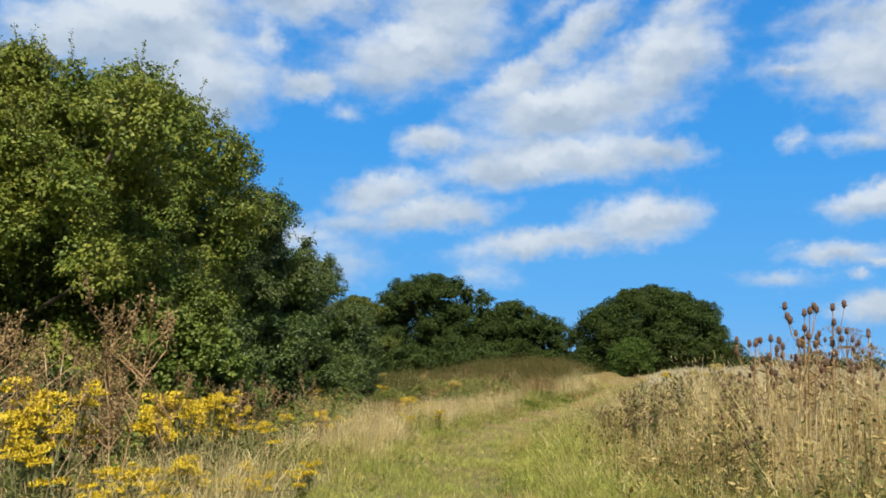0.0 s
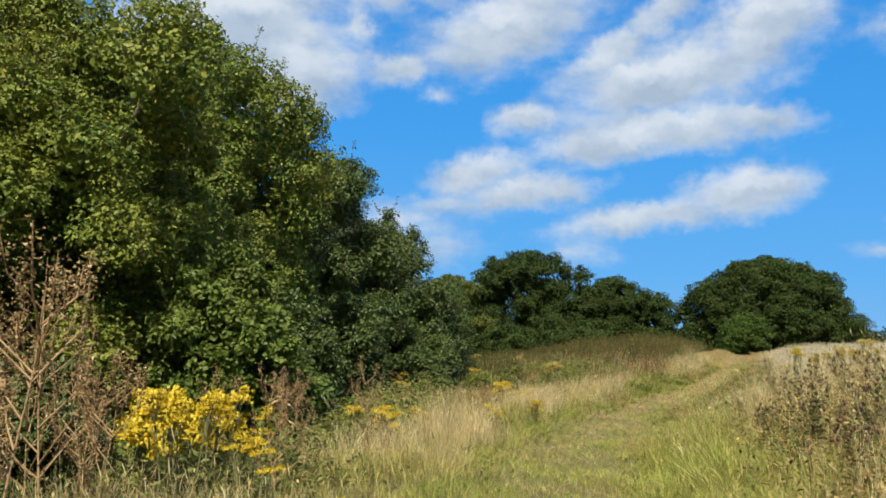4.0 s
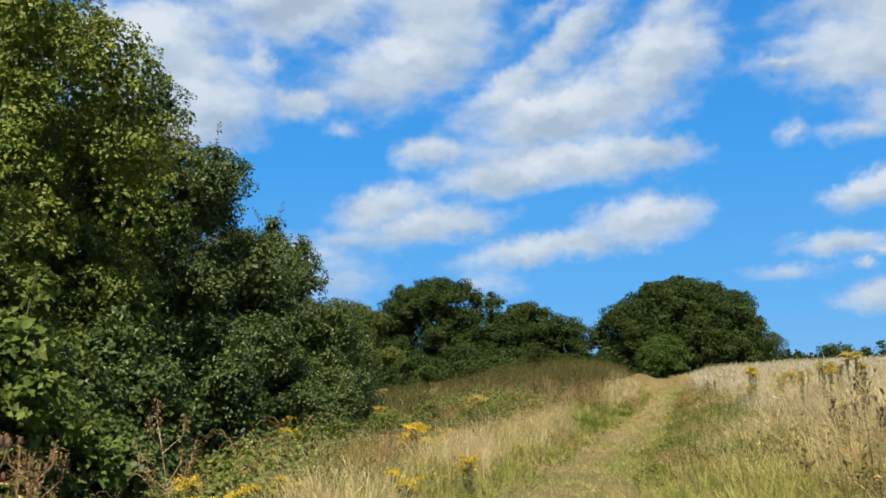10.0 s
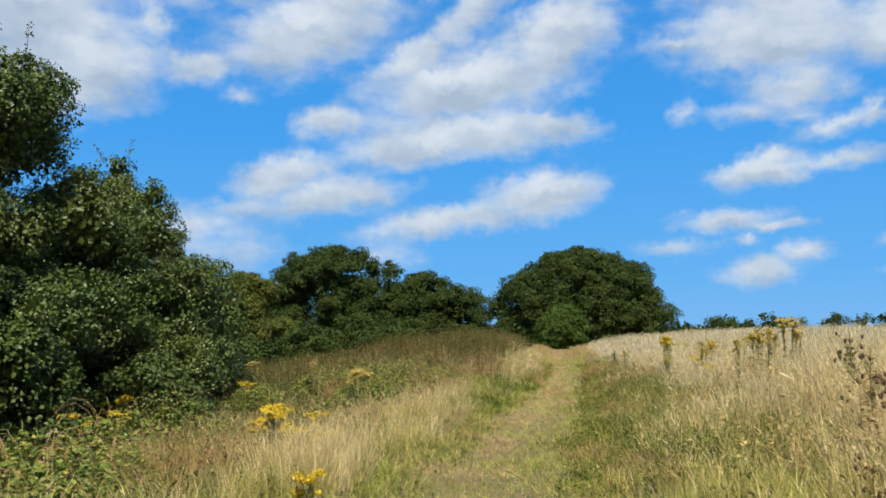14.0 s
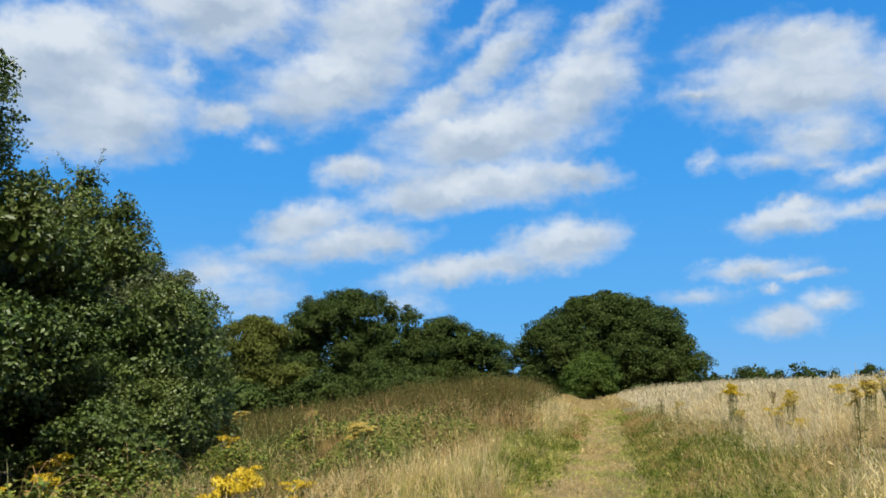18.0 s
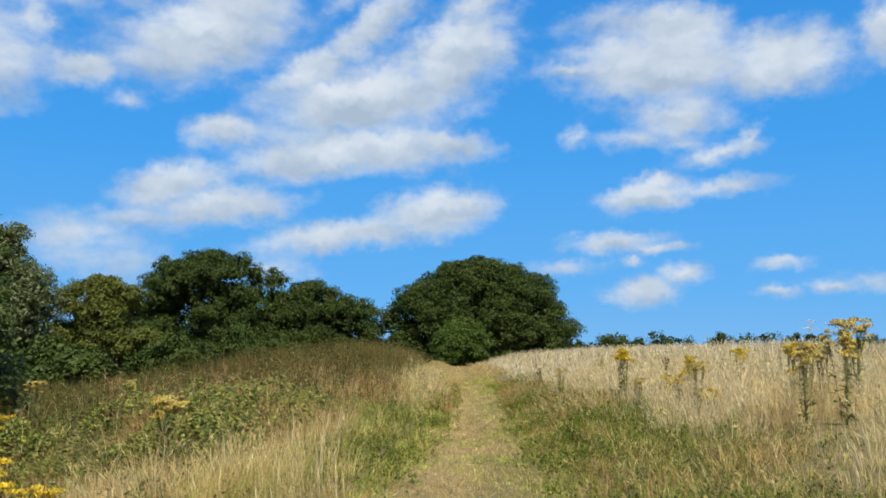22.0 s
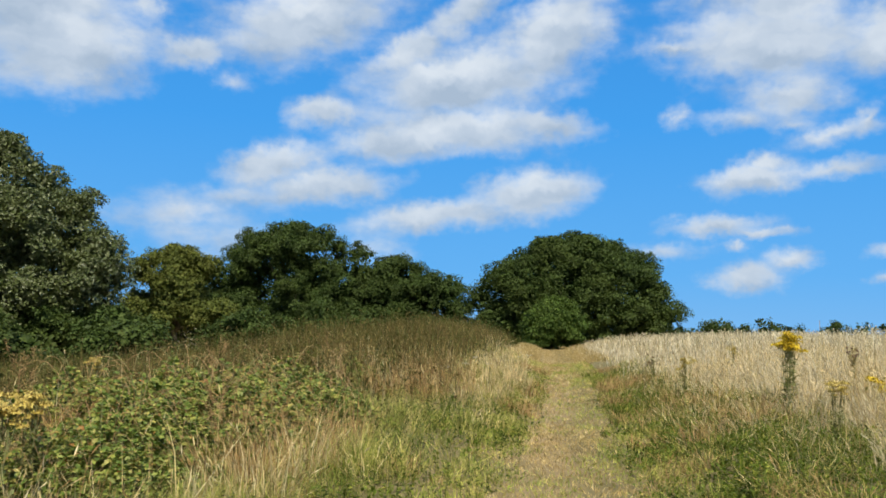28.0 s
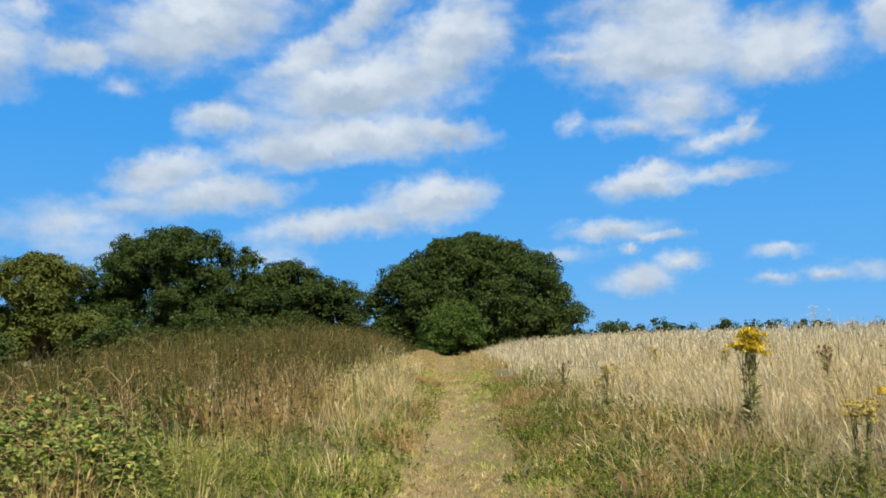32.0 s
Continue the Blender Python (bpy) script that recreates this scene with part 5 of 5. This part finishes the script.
def dead_stalk(seed, height, branches=7, pale=True):
    """A dead branching stalk with shrivelled leaves and seed clumps."""
    local = np.random.default_rng(seed)
    root = new("dead_stalk")
    wood, leaf = Geo(), Geo()
    lean = local.normal(size=2) * 0.12
    spine = lambda t: np.array([lean[0] * t * height + 0.03 * np.sin(5 * t), lean[1] * t * height + 0.03 * np.cos(4 * t), t * height])
    wood.tube([spine(t) for t in (-0.02, 0.25, 0.5, 0.75, 1.0)], [0.010, 0.008, 0.006, 0.004, 0.002], 5)
    for k in range(branches):
        t = local.uniform(0.3, 0.9)
        a = local.uniform(0, 2 * np.pi)
        length = height * local.uniform(0.15, 0.38)
        p0 = spine(t)
        p1 = p0 + np.array([np.cos(a), np.sin(a), 0.9]) * length * 0.5
        p2 = p0 + np.array([np.cos(a) * 0.9, np.sin(a) * 0.9, 1.5]) * length * local.uniform(0.6, 0.75)
        twig = Geo()
        twig.tube([p0, p1, p2], [0.007, 0.005, 0.003], 4)
        twig.make("branch", DEAD_PALE if pale else DEAD, root)
        n = 60
        q = local.random((n, 1))
        leaf.leaves(p1 + (p2 - p1) * q + local.normal(size=(n, 3)) * 0.03, local.normal(size=(n, 3)), local.normal(size=(n, 3)), local.uniform(0.014, 0.042, n), local.uniform(0.008, 0.022, n), 0.6)
    wood.make("stem", DEAD_PALE if pale else DEAD, root)
    leaf.make("dried_foliage", DEAD_LEAF, root)
    return root


def thistle(seed, height):
    """A tall thistle going over: ribbed stem, prickly leaves, dark brown heads."""
    local = np.random.default_rng(seed)
    root = new("thistle")
    stalk, leaf = Geo(), Geo()
    stalk.tube([(0, 0, -0.03), (0.01, -0.01, height * 0.5), (0.02, 0.01, height)], [0.010, 0.008, 0.004], 5)
    m = 85
    t, a = local.uniform(0.05, 0.95, m), np.arange(m) * 2.4
    leaf.leaves(np.stack([0.01 + 0 * t, 0 * t, t * height], 1), np.stack([np.cos(a), np.sin(a), local.uniform(-0.3, 0.9, m)], 1), local.normal(size=(m, 3)) * 0.4 + [0, 0, 1], (0.15 - 0.08 * t) * local.uniform(0.5, 1.2, m), (0.034 - 0.014 * t), 0.45)
    for k in range(13):
        z, b = height * local.uniform(0.62, 1.02), local.uniform(0, 2 * np.pi)
        out = local.uniform(0.05, 0.2) * (k > 0)
        tip = np.array([0.02 + np.cos(b) * out, np.sin(b) * out, z])
        low = np.array([0.015, 0, z - 0.12 - out * 0.8])
        branch = Geo()
        branch.tube([low, tip * 0.7 + low * 0.3 - [0, 0, 0.02], tip], [0.004, 0.003, 0.003], 4)
        branch.make("branch", STEM, root)
        n = 7
        f = local.random((n, 1))
        leaf.leaves(low + (tip - low) * f, local.normal(size=(n, 3)) + [0, 0, 0.3], local.normal(size=(n, 3)), local.uniform(0.03, 0.07, n), 0.016, 0.4)
        head = Geo()
        head.blob(tip + [0, 0, 0.012], (0.017, 0.017, 0.021), 5, 7, 0.18)
        n = 12
        d = local.normal(size=(n, 3)) + [0, 0, 0.8]
        head.leaves(np.repeat([tip + [0, 0, 0.018]], n, 0), d, local.normal(size=(n, 3)), 0.034, 0.010)
        head.make("seed_head", TEASEL, root)
    stalk.make("stem", STEM, root)
    leaf.make("foliage", DRYWEED if seed % 2 else WEED, root)
    return root


def bramble(seed, r, h, leaf_size=0.085, count=1300):
    local = np.random.default_rng(seed)
    root = new("bramble")
    for k in range(9):
        a = k * 0.7 + local.uniform(-0.2, 0.2)
        reach = r * local.uniform(0.7, 1.15)
        end = np.array([np.cos(a) * reach, np.sin(a) * reach, h * local.uniform(0.05, 0.5)])
        cane = Geo()
        t = np.linspace(0, 1, 8)
        arch = h * local.uniform(0.8, 1.05) * np.sin(np.pi * (0.08 + 0.84 * t) ** 0.9) + end[2] * t
        cane.tube(np.stack([end[0] * (0.08 + 0.92 * t), end[1] * (0.08 + 0.92 * t), arch - 0.12 * (t == 0) * h], 1), 0.005 - 0.003 * t, 4)
        cane.make("cane", DEAD if k % 3 else STEM, root)
    a, q = local.uniform(0, 2 * np.pi, count), np.sqrt(local.random(count))
    edge = 1 + 0.22 * np.sin(3 * a + seed) + 0.12 * np.sin(7 * a)
    x, y = np.cos(a) * q * r * edge, np.sin(a) * q * r * edge
    dome = h * (1 - 0.75 * q ** 2.2) * (0.8 + 0.2 * np.sin(5 * x + seed) * np.sin(6 * y))
    z = dome * (1 - 0.5 * local.random(count) ** 2)
    d = local.normal(size=(count, 3)) * [1, 1, 0.4]
    g = Geo()
    pos = np.stack([x, y, z], 1)
    for k in (-0.75, 0.0, 0.75):
        turned = np.stack([d[:, 0] * np.cos(k) - d[:, 1] * np.sin(k), d[:, 0] * np.sin(k) + d[:, 1] * np.cos(k), d[:, 2] - 0.25], 1)
        size = leaf_size * local.uniform(0.6, 1.3, count)
        g.leaves(pos, turned, local.normal(size=(count, 3)) * 0.45 + [0, 0, 1], size, size * 0.68, 0.15)
    g.make("foliage", BRAMBLE_LEAF, root)
    return root


def settle(kinds, places, label, category, group):
    """Stands copies of the given plants on the ground: places are (x, y, scale)."""
    for k in reversed(range(len(places))):
        x, y, sc = places[k]
        first = kinds[k % len(kinds)]
        m = Matrix.LocRotScale((x, y, float(ground_z(x, y)) - 0.01), Euler((0, 0, 2.1 * k + 0.3 * x)), (sc, sc, sc))
        ob = copy_thing(first, m) if k >= len(kinds) else first
        if ob is first:
            ob.matrix_basis = m
        tagged(ob, label, category, group)


def to_top(unit_height, *tops):
    """(x, y, z of the top) turned into (x, y, scale)."""
    return tuple((x, y, max((z - float(ground_z(x, y))) / unit_height, 0.6)) for x, y, z in tops)


settle([flower_plant(31, 1.0, 6, YELLOW, 0.16, False, 1.1, 0.28), flower_plant(32, 1.0, 7, YELLOW, 0.18, False, 1.1, 0.28), flower_plant(33, 1.0, 5, YELLOW, 0.13, False, 1.1, 0.28)], to_top(
    1.0, (-4.4, 6.65, 1.1), (-4.65, 7.0, 1.0), (-3.5, 5.2, 0.75), (-3.9, 5.7, 0.9), (-3.2, 5.5, 0.6), (-4.2, 6.1, 0.95), (-4.35, 9.4, 0.85), (-4.4, 9.8, 0.85), (-3.06, 8.3, 0.67), (-4.3, 10.4, 0.62)),
    "ragwort in full yellow flower below the hedge", "ragwort", "ragwort by the hedge")
settle([flower_plant(34, 0.6, 6, YELLOW, 0.11, True, 1.3), flower_plant(35, 0.6, 7, YELLOW, 0.13, True, 1.3)], to_top(
    0.6, (-3.1, 6.64, 0.5), (-4.9, 10.2, 0.72), (-5.3, 10.6, 0.7), (-3.3, 6.9, 0.42), (-3.4, 6.2, 0.45), (-2.95, 6.0, 0.4), (-3.05, 7.8, 0.31), (-2.7, 7.3, 0.25), (-2.45, 7.8, 0.2), (-2.9, 7.1, 0.32), (-2.6, 8.4, 0.24), (-5.1, 11.7, 0.4), (-4.1, 13.8, 0.3), (-5.4, 17.6, -0.2), (-6.15, 18.1, -0.2), (-5.0, 18.3, -0.15),
    (-8.65, 28.5, -0.5), (-8.9, 27.6, -0.6), (-4.84, 25.84, -0.16), (-5.0, 26.1, -0.25), (-3.71, 22.5, -0.12), (-3.6, 22.8, -0.2), (-2.75, 18.2, 0.08), (-3.2, 16.9, 0.1), (-5.65, 29.4, -0.45), (-9.3, 30.0, -0.3), (-3.4, 23.3, -0.42), (-4.6, 20.6, -0.4), (-7.6, 34.0, -0.3), (-8.6, 36.6, -0.2), (-9.3, 27.9, -0.5), (-8.0, 25.3, -0.6), (-4.3, 27.2, -0.4),
    (3.95, 31.8, 0.22), (4.2, 32.1, 0.15), (4.6, 35.0, 0.4)),
    "short bushy ragwort with bright yellow flower heads in the grass", "ragwort", "low ragwort")
settle([flower_plant(36, 1.1, 5, YELLOW, 0.09, False, 1.5, 0.2), flower_plant(37, 1.1, 4, YELLOW, 0.07, False, 1.5, 0.2)], to_top(
    1.1, (4.2, 37.06, 0.83), (4.37, 37.4, 0.78), (5.05, 35.3, 0.7), (6.3, 35.8, 0.82), (5.0, 31.3, 0.94), (5.33, 36.1, 0.55)),
    "tall single-stemmed ragwort in yellow flower in the pale field", "ragwort", "ragwort in the field")
settle([flower_plant(38, 1.2, 6, YELLOW_OLD, 0.11, False, 1.4, 0.2), flower_plant(39, 1.2, 5, YELLOW_OLD, 0.1, False, 1.3, 0.2)], to_top(
    1.2, (4.4, 29.7, 0.95), (4.2, 28.6, 1.1), (5.1, 29.9, 1.28), (3.6, 28.4, 0.87), (5.2, 35.6, 0.47), (5.0, 30.4, 0.95), (5.6, 30.6, 1.0), (6.1, 45.3, 0.3), (3.5, 34.0, 0.25), (3.6, 40.4, 0.3), (-4.1, 31.0, 0.19), (-4.5, 32.3, 0.1), (-8.3, 37.5, 0.1), (-6.6, 38.4, 0.1), (4.07, 32.6, 0.62), (5.9, 41.5, 0.5)),
    "ragwort going over, with faded tawny flower heads", "ragwort", "faded ragwort")
settle([teasel(41, 1.6), teasel(42, 1.5), teasel(43, 1.7)], to_top(
    1.6, (2.35, 8.6, 2.12), (2.05, 8.75, 1.92), (2.55, 8.55, 2.05), (1.9, 8.9, 1.76), (2.2, 8.3, 1.86), (2.26, 8.44, 1.98), (2.5, 8.9, 1.85), (2.75, 8.5, 1.8), (2.1, 9.2, 1.55), (3.1, 9.2, 1.9), (3.29, 12.86, 1.73), (3.6, 12.4, 1.6), (3.9, 11.4, 1.8), (4.3, 13.6, 1.75), (3.0, 10.6, 1.75), (4.8, 12.2, 1.85), (2.7, 11.8, 1.5), (4.4, 10.4, 1.85), (3.6, 14.4, 1.5), (-5.4, 13.39, 0.95), (-5.9, 14.6, 0.6)),
    "dead brown teasel with spiny egg-shaped seed heads", "teasel", "teasels")
settle([umbel(45, 1.7, DEAD_LEAF, 0.14)], to_top(1.6, (4.06, 12.86, 2.0), (2.0, 10.6, 1.3), (3.5, 10.4, 1.7)), "dried hogweed with flat brown seed heads", "hogweed", "dried hogweed")
settle([umbel(46, 0.5, WHITE_FLORET, 0.05, "yarrow"), umbel(47, 0.5, WHITE_FLORET, 0.06, "yarrow")], (
    (-0.2, 45.5, 0.9), (-0.45, 43.7, 0.85), (0.1, 44.6, 0.8), (0.6, 47.0, 0.85), (-0.9, 42.6, 0.8), (1.4, 52.5, 0.9), (1.9, 55.0, 1.0)),
    "yarrow with small flat white flower heads", "yarrow", "yarrow in the verge")
settle([dead_stalk(51, 1.9, 14, False), dead_stalk(52, 1.7, 12), dead_stalk(53, 1.5, 12, False)], (
    (-4.71, 8.26, 1.2), (-4.1, 6.4, 0.92), (-3.8, 6.9, 1.15), (-4.9, 6.5, 1.1), (-5.3, 7.4, 1.1), (-3.9, 7.8, 0.8), (-5.4, 8.9, 1.0), (-5.9, 10.2, 0.9), (-4.9, 10.8, 0.8), (-6.0, 8.2, 1.05), (-5.0, 8.0, 1.0), (-5.6, 9.7, 1.05), (-6.3, 9.2, 1.1), (-5.7, 7.7, 1.15), (-6.4, 10.8, 0.9), (-5.5, 14.2, 0.7), (-4.6, 14.7, 0.72), (-6.3, 15.2, 0.8), (-3.2, 8.9, 0.6),
    (-3.2, 10.9, 0.5), (-6.4, 20.3, 0.5), (-5.2, 22.2, 0.45), (-6.2, 24.2, 0.45), (-3.0, 33.2, 0.6), (-5.9, 34.8, 0.6), (-2.4, 37.2, 0.62), (-4.8, 39.0, 0.7)),
    "dead branching brown stalk with shrivelled leaves", "dead stalk", "dead stalks")
settle([thistle(61, 1.0), thistle(62, 1.05), thistle(63, 0.95)], (
    (1.2, 17.5, 0.9), (1.5, 17.0, 0.9), (1.85, 17.7, 1.0), (1.3, 16.4, 0.85), (2.1, 16.7, 1.0), (0.6, 16.7, 0.6), (0.8, 9.6, 0.85), (1.0, 12.2, 0.9), (1.3, 11.6, 1.0), (0.6, 13.0, 0.75), (1.7, 12.6, 1.05), (1.2, 13.8, 0.9), (2.0, 10.4, 1.0), (1.1, 10.6, 0.85), (2.3, 11.2, 1.1), (2.5, 13.4, 1.1), (2.1, 14.6, 1.05), (2.2, 20.1, 0.95), (2.7, 18.2, 1.05), (3.3, 19.2, 1.0), (3.5, 11.8, 1.15), (3.5, 14.2, 1.1), (2.9, 22.0, 1.0), (-5.2, 11.6, 0.8), (5.4, 37.6, 0.8), (3.9, 44.2, 0.8), (1.5, 8.0, 0.8), (1.8, 8.8, 0.9), (1.6, 7.2, 0.8)),
    "thistle going over with brown heads and prickly leaves", "thistle", "thistles in the field edge")
settle([bramble(71, 1.3, 1.1), bramble(72, 1.2, 1.0), bramble(73, 1.0, 0.9)], (
    (-3.5, 38.2, 0.95), (-4.6, 37.2, 1.05), (-3.4, 36.4, 0.85), (-4.6, 35.6, 0.95), (-5.8, 36.2, 0.9), (-6.3, 19.6, 0.8), (-5.6, 21.3, 0.75), (-7.2, 22.5, 1.0), (-6.5, 16.2, 0.9), (-7.3, 25.4, 1.0), (-7.4, 13.8, 1.2), (-6.6, 11.8, 1.1), (-8.3, 30.4, 0.9), (-6.3, 18.0, 0.8), (-2.5, 40.8, 0.8), (-6.4, 28.2, 0.6), (-5.9, 31.4, 0.55), (-7.1, 33.4, 0.7), (-5.6, 24.6, 0.6), (-2.6, 35.4, 0.5), (-5.3, 38.4, 0.7), (-4.3, 39.6, 0.65), (-3.9, 34.6, 0.6), (-5.0, 33.2, 0.5), (-5.2, 18.6, 0.6), (-4.9, 20.2, 0.5), (-5.6, 14.9, 0.7), (-5.9, 20.5, 0.95), (-6.1, 22.4, 0.95), (-5.3, 19.5, 0.8), (-5.0, 21.5, 0.65), (-2.9, 34.6, 0.78), (-3.4, 33.5, 0.7), (-4.1, 32.9, 0.72), (-2.7, 36.2, 0.8), (-4.8, 32.3, 0.68), (-3.5, 35.2, 0.9), (-4.2, 34.2, 0.8), (-2.2, 35.6, 0.62), (-2.6, 33.4, 0.55), (-3.3, 32.2, 0.55)),
    "tangled bramble with three-part green and yellowing leaves", "bramble", "brambles")

def plume(seed, height):
    """A tall bleached grass stem, bent over at the top, with a loose feathery head."""
    local = np.random.default_rng(seed)
    root = new("tall_grass")
    stem, head = Geo(), Geo()
    t = np.linspace(0, 1, 9)
    line = np.stack([0.05 * t + 0.30 * t ** 3.2, 0.03 * t, height * (t - 0.10 * t ** 3)], 1) - [0, 0, 0.03]
    stem.tube(line, 0.0032 - 0.0022 * t, 4)
    m = 90
    q = local.uniform(0.70, 1.0, m)
    base = np.stack([np.interp(q, t, line[:, k]) for k in range(3)], 1) + local.normal(size=(m, 3)) * 0.010
    head.leaves(base, local.normal(size=(m, 3)) * 0.5 + [0.5, 0, 0.7], local.normal(size=(m, 3)), local.uniform(0.015, 0.035, m), 0.004)
    blade = Geo()
    a = np.arange(5) * 1.3
    blade.leaves(np.stack([0.02 + 0 * a, 0 * a, height * (0.12 + 0.09 * np.arange(5))], 1), np.stack([np.cos(a), np.sin(a), 1.1 + 0 * a], 1), local.normal(size=(5, 3)), 0.26, 0.009)
    stem.make("stem", DEAD_PALE, root)
    head.make("seed_head", STRAW, root)
    blade.make("foliage", STRAW, root)
    return root


settle([plume(81, 1.7), plume(82, 1.5)], ((2.55, 12.0, 0.95), (2.9, 12.3, 1.05), (2.75, 11.9, 1.0), (3.6, 13.0, 1.0), (3.3, 10.9, 1.0), (2.3, 9.8, 0.95), (4.3, 15.2, 1.0), (3.1, 15.0, 0.9)),
       "tall bleached grass with a drooping feathery head", "tall grass", "tall grasses in the field edge")

# a big shrivelled leaf hanging among the thistles
g = Geo()
k = np.arange(9)
g.leaves(np.stack([0.012 * k, 0 * k, 0.30 + 0.035 * k], 1), np.stack([0.6 + 0 * k, 0.3 * np.sin(k), 0.5 - 0.12 * k], 1), np.stack([0 * k, np.cos(k), 1 + 0 * k], 1), 0.16, 0.05, 0.5)
g.tube([(0, 0, -0.02), (0.01, 0, 0.3), (0.12, 0.01, 0.62)], [0.009, 0.007, 0.003], 5)
curl = g.make("dried_dock", DEAD_LEAF)
curl.location = (1.25, 12.9, float(ground_z(1.25, 12.9)))
tagged(curl, "shrivelled pale dock leaves curling on a dry stem", "dock")


# ---- pylons far off ----
def pylon(seed):
    root = new("pylon")
    steel = Geo()
    for sx in (-1, 1):
        for sy in (-1, 1):
            steel.tube([(sx * 2.6, sy * 2.6, 0), (sx * 0.7, sy * 0.7, 20), (0, 0, 28)], [0.16, 0.13, 0.1], 4)
    for z in (4, 8, 12, 16, 20):
        w = 2.6 - 1.9 * z / 20
        steel.tube([(-w, -w, z), (w, w, z + 3)], [0.08, 0.08], 4)
        steel.tube([(w, -w, z), (-w, w, z + 3)], [0.08, 0.08], 4)
    steel.make("lattice", STEEL, root)
    for z, w in ((18, 5.0), (22.5, 6.5), (26.5, 4.5)):
        arm = Geo()
        arm.tube([(-w, 0, z), (0, 0, z + 0.9), (w, 0, z)], [0.1, 0.22, 0.1], 4)
        arm.tube([(-w, 0, z), (0, 0, z - 0.2), (w, 0, z)], [0.08, 0.1, 0.08], 4)
        arm.make("crossarm", STEEL, root)
    return root


STEEL = bpy.data.materials["grey steel"]
settle([pylon(1)], ((220.7, 415, 0.9), (226.8, 411.6, 0.85)), "distant steel electricity pylon on the horizon", "pylon", "pylons")
